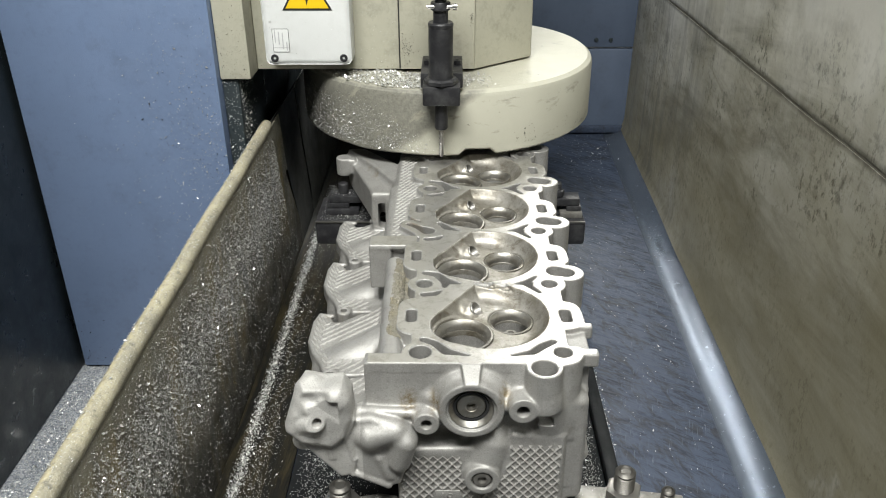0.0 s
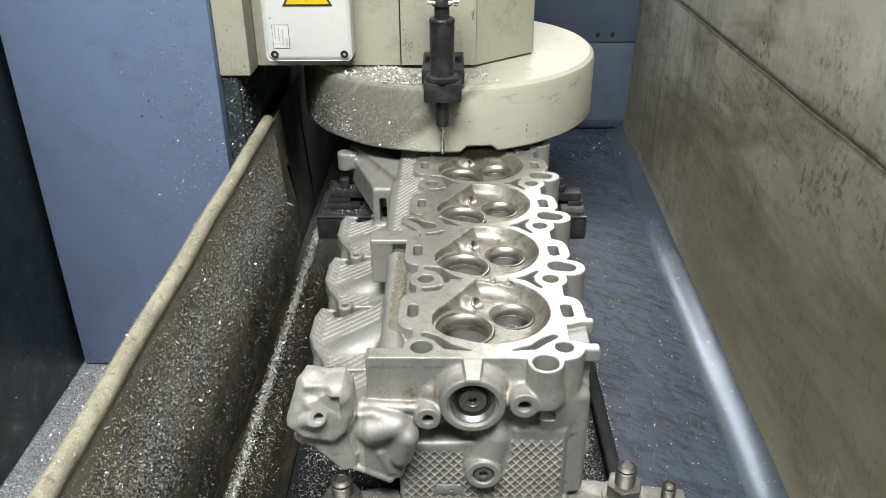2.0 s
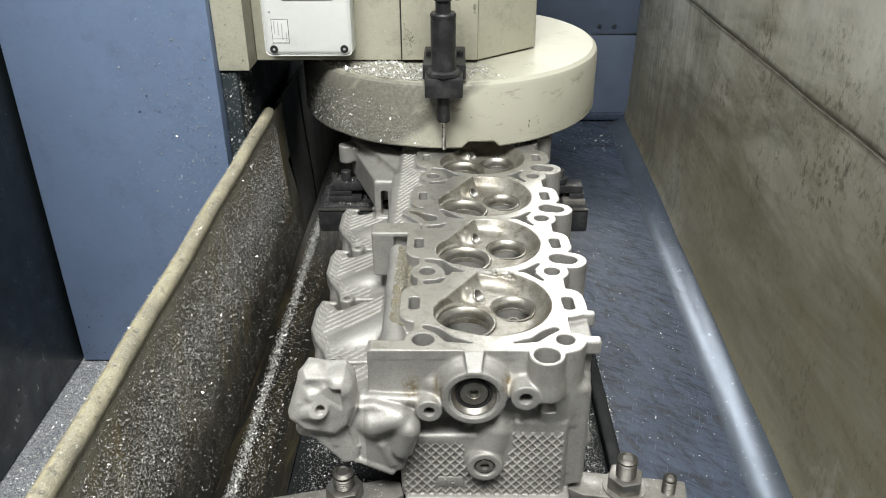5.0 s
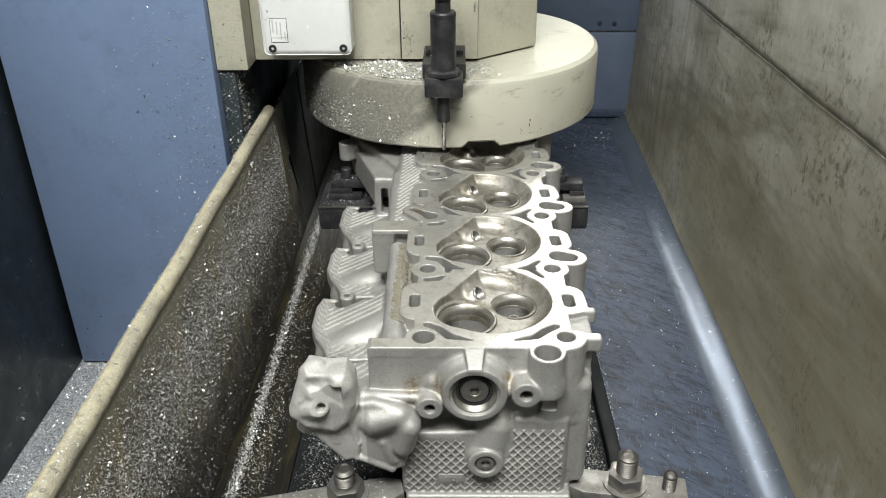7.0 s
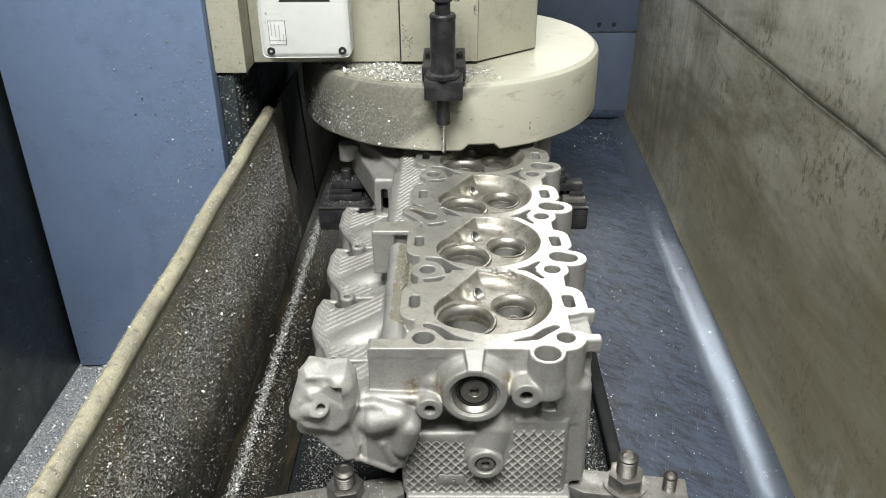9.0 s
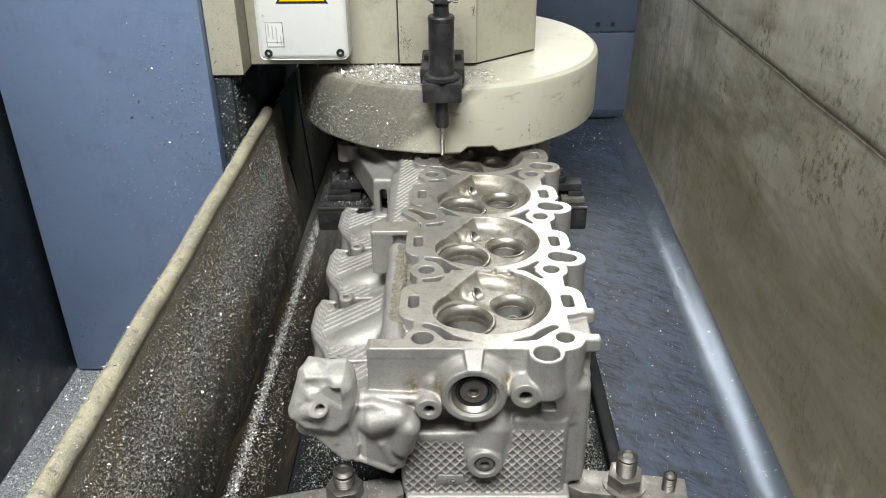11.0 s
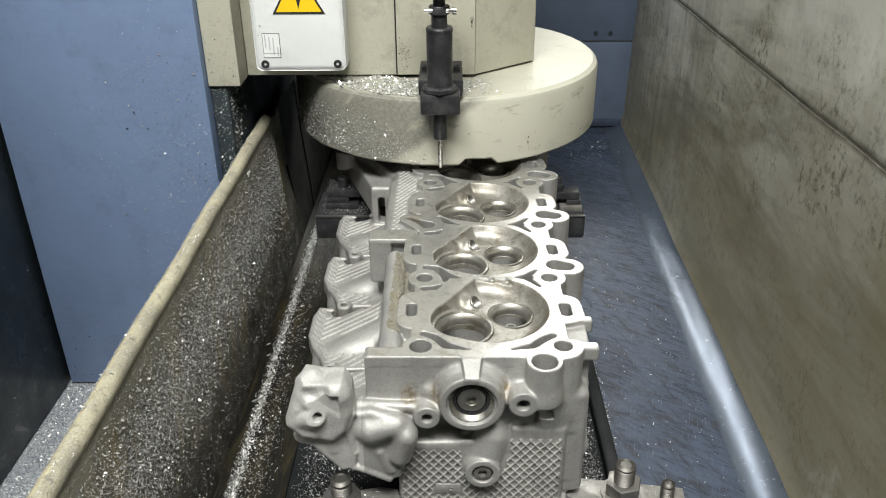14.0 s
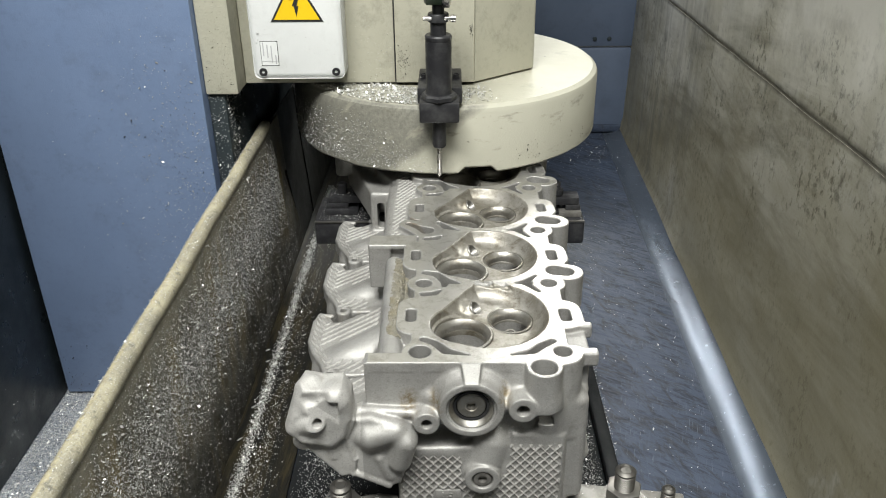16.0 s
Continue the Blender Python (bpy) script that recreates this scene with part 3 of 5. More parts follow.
def milling_head():
    head = thing("milling_machine_head", "cream and blue painted milling head with round cutter guard", "milling head")
    put("side_cover", box(-0.531, -0.2965, 0.335, 0.80, -0.112, 0.85, 0.003), BLUE, head, "blue painted sheet cover of the column")
    guard = lathe([(0.15, 0.207), (0.1845, 0.207), (0.186, 0.209), (0.186, 0.275), (0.1845, 0.279), (0.180, 0.2825), (0.05, 0.284)], (*DISC, 0), n=160)
    for v in guard.verts:
        # the lower rim is dented and cut back at the front
        a = math.atan2(v.co.y - DISC[1], v.co.x - DISC[0])
        if v.co.z < 0.215 and v.co.y < DISC[1]:
            v.co.z += 0.0012 * noise.noise((a * 6, 0, 0.5)) + (0.0065 if -1.46 < a < -1.26 else 0.0)
    put("cutter_guard", guard, GUARDPAINT, head, "round cream painted cutter guard, dusted with chips", True, 28)
    put("cutter_plate", lathe([(0, 0.225), (0.15, 0.225), (0.15, 0.2155), (0.14, 0.2125), (0, 0.2125)], (*DISC, 0), n=64), BLACK_STEEL, head, "dark steel cutter plate")
    pts = [(-0.26, 0.38), (-0.003, 0.38), (0.067, 0.437), (0.067, 0.75), (-0.26, 0.75)]
    put("spindle_housing", prism(pts, 0.2855, 0.8, 0.002), CREAM, head, "cream textured-paint spindle housing")
    put("cover_plate", prism([(-0.0905, 0.374), (-0.0045, 0.374), (-0.0035, 0.379), (-0.0905, 0.379)], 0.2875, 0.8, 0.0008), CREAM, head, "cream cover plate")
    put("plate_gap", box(-0.0921, -0.0906, 0.3765, 0.3795, 0.2875, 0.8, 0), INK, head, "dark oily gap beside the cover plate")
    put("column_pillar", box(-0.2960, -0.2605, 0.345, 0.75, 0.2835, 0.8, 0.002), CREAM, head, "cream painted pillar beside the housing")
    put("slide_cover", box(-0.2960, -0.2765, 0.349, 0.75, -0.10, 0.2825, 0.003), DARKPAINT, head, "black slide cover flecked with chips")
    # junction box: body, lid, screws, rating label, warning sign
    jb = put("junction_box", box(-0.241, -0.143, 0.352, 0.379, 0.3005, 0.455, 0.005), WHITE, head, "white electrical junction box")
    put("lid", box(-0.2405, -0.1435, 0.3442, 0.3514, 0.301, 0.4545, 0.0062, segments=4), WHITE, jb)
    for x in (-0.2305, -0.1525):
        put("screw", lathe([(0.0044, -0.002), (0.0044, 0.0008), (0.0036, 0.0011), (0.0016, 0.0009), (0.0014, -0.0005), (0, -0.0005)], (x, 0.3442, 0.3085), "y", 20), BLACK_STEEL, jb)
    lab = put("rating_label", box(-0.231, -0.2125, 0.3437, 0.3441, 0.3155, 0.3415, 0), INK, jb, "small rating label with faint print")
    put("paper", box(-0.2305, -0.213, 0.3434, 0.3437, 0.316, 0.341, 0), WHITE, lab)
    for i, (a, c) in enumerate(((0.326, 0.340), (0.324, 0.338), (0.319, 0.337), (0.3175, 0.327))):
        put("print_bar", box(-0.2285 + 0.0042 * i, -0.2273 + 0.0042 * i, 0.3431, 0.3434, a, c, 0), PRINT, lab)
    put("rule", box(-0.2305, -0.213, 0.3431, 0.3434, 0.3205, 0.3209, 0), PRINT, lab)
    warning_sign(jb)
    # the depth indicator in front of the guard
    cx, cy = -0.042, 0.283
    ind = put("indicator_block", box(-0.0615, -0.0215, 0.268, 0.2985, 0.2765, 0.2975, 0.0018), BLACK_STEEL, head, "black indicator holder with pin")
    put("bracket", box(-0.0645, -0.0185, 0.2995, 0.3735, 0.2868, 0.3035, 0.0015), BLACK_STEEL, ind)
    for x in (-0.0585, -0.0245):
        put("cap_screw", lathe([(0, 0.3065), (0.0018, 0.3065), (0.0022, 0.3085), (0.004, 0.3085), (0.004, 0.3034)], (x, 0.335, 0), n=16), BLACK_STEEL, ind)
    put("clamp_collar", lathe([(0.0131, 0.2977), (0.0175, 0.2977), (0.0182, 0.2985), (0.0182, 0.302), (0.0165, 0.304), (0.0131, 0.304)], (cx, cy, 0), n=8), BLACK_STEEL, ind)
    prof = [(0.0130, 0.2978)]
    for i in range(34):
        prof += [(0.0130, 0.3045 + i * 0.00155), (0.01278, 0.3052 + i * 0.00155)]
    prof += [(0.0133, 0.3575), (0.0133, 0.3605), (0.0122, 0.362), (0, 0.362)]
    put("threaded_sleeve", lathe(prof, (cx, cy, 0), n=40), BLACK_STEEL, ind, "black threaded sleeve")
    put("neck", lathe([(0.0078, 0.362), (0.0078, 0.3745), (0.0, 0.3745)], (cx, cy, 0), n=28), BLACK_STEEL, ind)
    cl = put("stem_clamp", lathe([(0, 0.3742), (0.0095, 0.3742), (0.0102, 0.375), (0.0102, 0.3815), (0.0095, 0.3825), (0.006, 0.3825), (0.006, 0.392)], (cx, cy, 0), n=28), BLACK_STEEL, ind)
    put("clamp_screw", lathe([(0, -0.014), (0.0022, -0.014), (0.0022, 0.012), (0.0036, 0.012), (0.0036, 0.017), (0, 0.017)], (cx, cy - 0.006, 0.3785), "x", 16), BRIGHT_STEEL, cl)
    dial = put("dial_gauge", lathe([(0, -0.011), (0.022, -0.011), (0.0245, -0.009), (0.0245, 0.006), (0.022, 0.008), (0, 0.008)], (cx - 0.002, cy, 0.4145), "x", 48), GREEN, ind, "green-bodied dial gauge with chrome bezel")
    put("bezel", lathe([(0.0255, 0.006), (0.027, 0.008), (0.027, 0.013), (0.024, 0.0145), (0.023, 0.011)], (cx - 0.002, cy, 0.4145), "x", 48), BRIGHT_STEEL, dial)
    put("dial_face", lathe([(0.0, 0.0105), (0.0235, 0.0105), (0.0235, 0.0085)], (cx - 0.002, cy, 0.4145), "x", 40), WHITE, dial)
    put("pin_sleeve", lathe([(0.0072, 0.2763), (0.0072, 0.2485), (0.0062, 0.2465), (0, 0.2465)], (cx, cy, 0), n=28), BLACK_STEEL, ind)
    put("pin", lathe([(0.0026, 0.2466), (0.0026, 0.2165), (0.0014, 0.2140), (0, 0.2138)], (cx, cy, 0), n=20), BRIGHT_STEEL, ind, "bright steel probe pin")

    # chips that lie on the guard's shoulder, cling to its dusty side and to the covers
    def shoulder(r):
        a = math.radians(r.triangular(200, 292, 262))
        d = r.uniform(0.125, 0.182)
        return Vector((DISC[0] + d * math.cos(a), DISC[1] + d * math.sin(a), 0.2838)), Vector((0, 0, 1))

    def dusty(r):
        a = math.radians(r.triangular(188, 268, 232))
        n = Vector((math.cos(a), math.sin(a), 0))
        hi = 0.276 if a < math.radians(240) else 0.276 - (a - math.radians(240)) * 0.11
        return Vector((*DISC, 0)) + n * 0.1861 + Vector((0, 0, r.triangular(0.209, max(hi, 0.214), 0.212))), n

    def cover(r):
        x = -0.298 - abs(r.gauss(0, 0.055))
        return Vector((max(x, -0.52), 0.3349, r.triangular(0.0, 0.38, 0.2))), Vector((0, -1, 0))

    def slide(r):
        if r.random() < 0.3:
            return Vector((-0.2865 + r.uniform(-0.009, 0.009), 0.3488, r.uniform(0.05, 0.28))), Vector((0, -1, 0))
        return Vector((-0.2763, 0.352 + abs(r.gauss(0, 0.03)), r.uniform(0.1, 0.28))), Vector((1, 0, 0))

    def pillar(r):
        return Vector((r.uniform(-0.294, -0.263), 0.3449, 0.285 + abs(r.gauss(0, 0.05)))), Vector((0, -1, 0))

    flakes("chip_litter", shoulder, 3200, 0.0016, CHIP, head, "bright chips on the guard", 11)
    flakes("chip_film", dusty, 3200, 0.0008, CHIP, head, "fine chips clinging to the guard", 12)
    flakes("cover_litter", cover, 1000, 0.0009, CHIP, head, "fine chips on the blue cover", 13)
    flakes("slide_litter", slide, 1500, 0.0012, CHIP, head, "fine chips on the slide cover", 14)
    def scuffs(r):
        if r.random() < 0.6:
            return Vector((-0.083 + r.gauss(0, 0.004), 0.3737, 0.312 + r.gauss(0, 0.007))), Vector((0, -1, 0))
        if r.random() < 0.5:
            return Vector((-0.008 + r.gauss(0, 0.0015), 0.3737, 0.345 + r.gauss(0, 0.004))), Vector((0, -1, 0))
        return Vector((r.uniform(-0.255, -0.1), 0.3797, 0.2885 + abs(r.gauss(0, 0.004)))), Vector((0, -1, 0))

    def guard_scuffs(r):
        a = math.radians(r.choice((296, 300, 303, 320, 328)) + r.gauss(0, 0.8))
        n = Vector((math.cos(a), math.sin(a), 0))
        return Vector((*DISC, 0)) + n * 0.1861 + Vector((0, 0, 0.216 + abs(r.gauss(0, 0.009)))), n

    def grime(r):
        return Vector((max(-0.298 - abs(r.gauss(0, 0.06)), -0.52), 0.3349, r.gauss(0.2, 0.05))) if r.random() < 0.6 else Vector((r.uniform(-0.525, -0.4), 0.3349, -0.11 + abs(r.gauss(0, 0.03)))), Vector((0, -1, 0))

    def spatter(r):
        if r.random() < 0.4:
            return Vector((r.uniform(-0.235, -0.15), 0.3441, 0.304 + abs(r.gauss(0, 0.03)))), Vector((0, -1, 0))
        return Vector((r.uniform(-0.142, -0.092), 0.3799, 0.29 + abs(r.gauss(0, 0.035)))), Vector((0, -1, 0))

    flakes("cover_grime", grime, 420, 0.0009, INK, head, "dark specks on the blue cover", 19)
    flakes("housing_litter", spatter, 200, 0.0007, CHIP, head, "fine chips on the housing and box", 20)
    flakes("paint_scuff", scuffs, 150, 0.0008, INK, head, "dark scuffs on the cream paint", 17)
    flakes("guard_scuff", guard_scuffs, 45, 0.0009, INK, head, "dark scuffs on the cutter guard", 18)
    flakes("paint_grit", pillar, 160, 0.0006, INK, head, "dark specks on the cream paint", 15)
    return head


GUARDPAINT = guard_paint()
INK = painted("black_ink", (0.015, 0.015, 0.015), (0.02, 0.02, 0.02), 0.5, (0.04, 0.04, 0.04), 300, 0.3)
PRINT = painted("grey_print", (0.36, 0.36, 0.37), (0.45, 0.45, 0.46), 0.6, (0.3, 0.3, 0.3), 300, 0.3)
YELLOW = painted("sign_yellow", (0.75, 0.5, 0.01), (0.7, 0.46, 0.01), 0.4, (0.3, 0.2, 0.05), 300, 0.15)
GREEN = painted("gauge_green", (0.05, 0.09, 0.05), (0.06, 0.1, 0.06), 0.4, (0.03, 0.03, 0.03), 300, 0.3)


def motions():
    for ob, t, a, b, c in CHIPS_IN_FLIGHT:
        rows = [(0, pose(*a)), (t, pose(*a)), (t + 0.07, pose(*b, 35, 50, 20)), (t + 0.16, pose(*c, 60, 20, 70)), (16.0, pose(*c, 60, 20, 70))]
        walk(ob, rows)
    walk(HEAD, [(t, pose(0, 0.0232 - 0.003473 * t, 0)) for t in [0, 0.1] + list(range(1, 16)) + [15.9, 16.0]])


enclosure()
machine_base()
hall()
ceiling_lamps()
HEAD = milling_head()


# ---- the cylinder head: a casting grown from rounded solids, in millimetres from the first bore's centre on the milled face ----
class Casting:
    """A field of distances on a grid; solids are blended in and carved out, then skinned."""

    def __init__(self, lo, hi, step):
        self.lo, self.step = np.array(lo, float), step
        n = [int(round((b - a) / step)) + 1 for a, b in zip(lo, hi)]
        self.n = n
        self.f = np.full(n, 30.0, np.float32)
        self.ax = [np.float32(lo[i]) + np.arange(n[i], dtype=np.float32) * np.float32(step) for i in range(3)]

    def _part(self, bb, pad):
        s = []
        for i in range(3):
            a = int(max(0, math.floor((bb[i] - pad - self.lo[i]) / self.step)))
            c = int(min(self.n[i], math.ceil((bb[i + 3] + pad - self.lo[i]) / self.step) + 1))
            s.append(slice(a, max(c, a)))
        x, y, z = (self.ax[i][s[i]] for i in range(3))
        return tuple(s), x[:, None, None], y[None, :, None], z[None, None, :]

    def add(self, solid, k=2.0):
        bb, fn = solid
        s, x, y, z = self._part(bb, k + 4)
        a = self.f[s]
        if not a.size:
            return
        b = fn(x, y, z)
        h = np.clip(0.5 + 0.5 * (a - b) / k, 0, 1)
        self.f[s] = a + (b - a) * h - k * h * (1 - h)

    def cut(self, solid, k=0.6):
        bb, fn = solid
        s, x, y, z = self._part(bb, k + 4)
        a = self.f[s]
        if not a.size:
            return
        b = -fn(x, y, z)
        h = np.clip(0.5 - 0.5 * (a - b) / k, 0, 1)
        self.f[s] = a + (b - a) * h + k * h * (1 - h)

    def top(self, x, y, start=0.0):
        """The height of the skin below start at x, y, or None."""
        i, j = (int(round((v - self.lo[d]) / self.step)) for d, v in ((0, x), (1, y)))
        if not (0 <= i < self.n[0] and 0 <= j < self.n[1]):
            return None
        col = self.f[i, j]
        k = min(int((start - self.lo[2]) / self.step), self.n[2] - 1)
        if col[k] < 0:
            return None
        while k > 0 and col[k] > 0:
            k -= 1
        if k == 0:
            return None
        return self.lo[2] + self.step * (k + col[k] / (col[k] - col[k + 1]))

    def skin(self):
        f = self.f
        s = f < 0
        nx, ny, nz = (d - 1 for d in f.shape)
        count = np.zeros((nx, ny, nz), np.int8)
        for a in (0, 1):
            for b in (0, 1):
                for c in (0, 1):
                    count += s[a:a + nx, b:b + ny, c:c + nz]
        act = (count > 0) & (count < 8)
        ci = np.argwhere(act)
        index = np.full((nx, ny, nz), -1, np.int64)
        index[act] = np.arange(len(ci))
        corner = {}
        for a in (0, 1):
            for b in (0, 1):
                for c in (0, 1):
                    corner[a, b, c] = f[ci[:, 0] + a, ci[:, 1] + b, ci[:, 2] + c]
        total, hits = np.zeros((len(ci), 3)), np.zeros(len(ci))
        for d in range(3):
            for u in (0, 1):
                for v in (0, 1):
                    p0, p1 = [u, v], [u, v]
                    p0.insert(d, 0)
                    p1.insert(d, 1)
                    f0, f1 = corner[tuple(p0)], corner[tuple(p1)]
                    m = (f0 < 0) != (f1 < 0)
                    t = f0[m] / (f0[m] - f1[m])
                    q = np.tile(np.array(p0, float), (m.sum(), 1))
                    q[:, d] = t
                    total[m] += q
                    hits[m] += 1
        verts = (ci + total / hits[:, None]) * self.step + self.lo
        faces = []
        for d in range(3):
            e, g = [k for k in range(3) if k != d]
            sl0, sl1 = [slice(None)] * 3, [slice(None)] * 3
            sl0[d], sl1[d] = slice(0, -1), slice(1, None)
            cross = s[tuple(sl0)] != s[tuple(sl1)]
            p = np.argwhere(cross)
            ok = np.all([(p[:, k] > 0) & (p[:, k] < f.shape[k] - 1) for k in (e, g)], axis=0)
            p = p[ok]
            inside = s[tuple(p.T)]
            quad = []
            for oe, og in ((-1, -1), (0, -1), (0, 0), (-1, 0)):
                q = p.copy()
                q[:, e] += oe
                q[:, g] += og
                quad.append(index[tuple(q.T)])
            quad = np.stack(quad, 1)
            flip = inside if d != 1 else ~inside
            quad[~flip] = quad[~flip][:, ::-1]
            faces.append(quad)
        return verts, np.concatenate(faces)


def ball_rod(a, b, r0, r1=None):
    """A rod with round ends, from a to b, of radius r0 to r1."""
    r1 = r0 if r1 is None else r1
    a, b = np.array(a, float), np.array(b, float)
    R = max(r0, r1)
    d = b - a
    L = float(d @ d) or 1e-9

    def fn(x, y, z):
        t = np.clip(((x - a[0]) * d[0] + (y - a[1]) * d[1] + (z - a[2]) * d[2]) / L, 0, 1)
        return np.sqrt((x - a[0] - t * d[0]) ** 2 + (y - a[1] - t * d[1]) ** 2 + (z - a[2] - t * d[2]) ** 2) - (r0 + (r1 - r0) * t)

    return (*(np.minimum(a, b) - R), *(np.maximum(a, b) + R)), fn


def block(x0, x1, y0, y1, z0, z1, r=2.0, turn=0.0):
    """A rounded block, turned about z through its middle."""
    c = [(x0 + x1) / 2, (y0 + y1) / 2, (z0 + z1) / 2]
    h = [(x1 - x0) / 2 - r, (y1 - y0) / 2 - r, (z1 - z0) / 2 - r]
    ca, sa = math.cos(radians(turn)), math.sin(radians(turn))

    def fn(x, y, z):
        X, Y = (x - c[0]) * ca + (y - c[1]) * sa, (y - c[1]) * ca - (x - c[0]) * sa
        qx, qy, qz = np.abs(X) - h[0], np.abs(Y) - h[1], np.abs(z - c[2]) - h[2]
        o = np.sqrt(np.maximum(qx, 0) ** 2 + np.maximum(qy, 0) ** 2 + np.maximum(qz, 0) ** 2)
        return o + np.minimum(np.maximum(np.maximum(qx, qy), qz), 0) - r

    g = 0 if not turn else (h[0] + h[1]) * 0.5
    return (x0 - g, y0 - g, z0, x1 + g, y1 + g, z1), fn


def drum(axis, u, v, r, lo, hi, r1=None, round_off=0.5):
    """A round bar along an axis: u, v are the two other coordinates in order; r1 is its radius at hi."""
    r1 = r if r1 is None else r1

    def fn(x, y, z):
        p, a, b = {"x": (x, y, z), "y": (y, x, z), "z": (z, x, y)}[axis]
        t = np.clip((p - lo) / (hi - lo), 0, 1)
        d = np.sqrt((a - u) ** 2 + (b - v) ** 2) - (r + (r1 - r) * t) + round_off
        e = np.abs(p - (lo + hi) / 2) - (hi - lo) / 2 + round_off
        return np.minimum(np.maximum(d, e), 0) + np.sqrt(np.maximum(d, 0) ** 2 + np.maximum(e, 0) ** 2) - round_off

    R = max(r, r1)
    bb = {"x": (lo, u - R, v - R, hi, u + R, v + R), "y": (u - R, lo, v - R, u + R, hi, v + R), "z": (u - R, v - R, lo, u + R, v + R, hi)}[axis]
    return bb, fn


def slot(points, z0, z1=4.0):
    """An upright slot whose plan follows (x, y, radius) points."""
    xs, ys, R = [p[0] for p in points], [p[1] for p in points], max(p[2] for p in points)

    def fn(x, y, z):
        best = None
        for (ax, ay, r0), (bx, by, r1) in zip(points, points[1:]):
            dx, dy = bx - ax, by - ay
            t = np.clip(((x - ax) * dx + (y - ay) * dy) / (dx * dx + dy * dy), 0, 1)
            d = np.sqrt((x - ax - t * dx) ** 2 + (y - ay - t * dy) ** 2) - (r0 + (r1 - r0) * t)
            best = d if best is None else np.minimum(best, d)
        return np.maximum(best, np.maximum(z0 - z, z - z1))

    return (min(xs) - R, min(ys) - R, z0, max(xs) + R, max(ys) + R, z1), fn


def plate(points, axis, lo, hi, r=2.0):
    """A rounded plate: an outline in x and y (axis z) or in x and z (axis y), pulled from lo to hi."""
    us, vs = [q[0] for q in points], [q[1] for q in points]
    n = len(points)

    def fn(x, y, z):
        a, b, p = (x, y, z) if axis == "z" else (x, z, y)
        best, inside = None, None
        for i in range(n):
            (ax, ay), (bx, by) = points[i], points[(i + 1) % n]
            dx, dy = bx - ax, by - ay
            t = np.clip(((a - ax) * dx + (b - ay) * dy) / (dx * dx + dy * dy), 0, 1)
            d = (a - ax - t * dx) ** 2 + (b - ay - t * dy) ** 2
            over = ((ay > b) != (by > b)) & ((a - ax) * (1 if dy == 0 else dy) * (1 if dy >= 0 else -1) < (b - ay) * dx * (1 if dy >= 0 else -1))
            best = d if best is None else np.minimum(best, d)
            inside = over if inside is None else inside ^ over
        d = np.where(inside, -1.0, 1.0) * np.sqrt(best) + r
        e = np.abs(p - (lo + hi) / 2) - (hi - lo) / 2 + r
        return np.minimum(np.maximum(d, e), 0) + np.sqrt(np.maximum(d, 0) ** 2 + np.maximum(e, 0) ** 2) - r

    if axis == "z":
        return (min(us), min(vs), lo, max(us), max(vs), hi), fn
    return (min(us), lo, min(vs), max(us), hi, max(vs)), fn


def facet(at, nrm, bb):
    """The half space beyond a plane, to plane a cast lump flat."""
    n = np.array(nrm) / np.linalg.norm(nrm)
    return bb, lambda x, y, z: -((x - at[0]) * n[0] + (y - at[1]) * n[1] + (z - at[2]) * n[2])


def chamber(cy):
    """The combustion chamber: the bore's circle less the squish pad, drafted and rounded into a bowl."""
    nx, ny = 51 / 60.7, -33 / 60.7

    def fn(x, y, z):
        Y = y - cy
        circle = np.sqrt(x ** 2 + (Y - 1.5) ** 2) - 47.0
        pad = (x + 45) * nx + (Y + 5) * ny
        wall = np.maximum(circle - z * 0.7 * np.clip((x + 34) / 40, 0.1, 1.0), -pad - z * 0.45)
        floor = -(z + 11.5 + 0.075 * x)
        k = 7.0
        h = np.clip(0.5 - 0.5 * (wall - floor) / k, 0, 1)
        bowl = wall + (floor - wall) * h + k * h * (1 - h)
        return np.maximum(bowl, z - 4)

    return (-48, cy - 48, -24, 48, cy + 51, 4), fn


INTAKE, EXHAUST = (-20.5, -13.0, 23.0, -9.6), (17.5, 10.5, 18.4, -12.4)


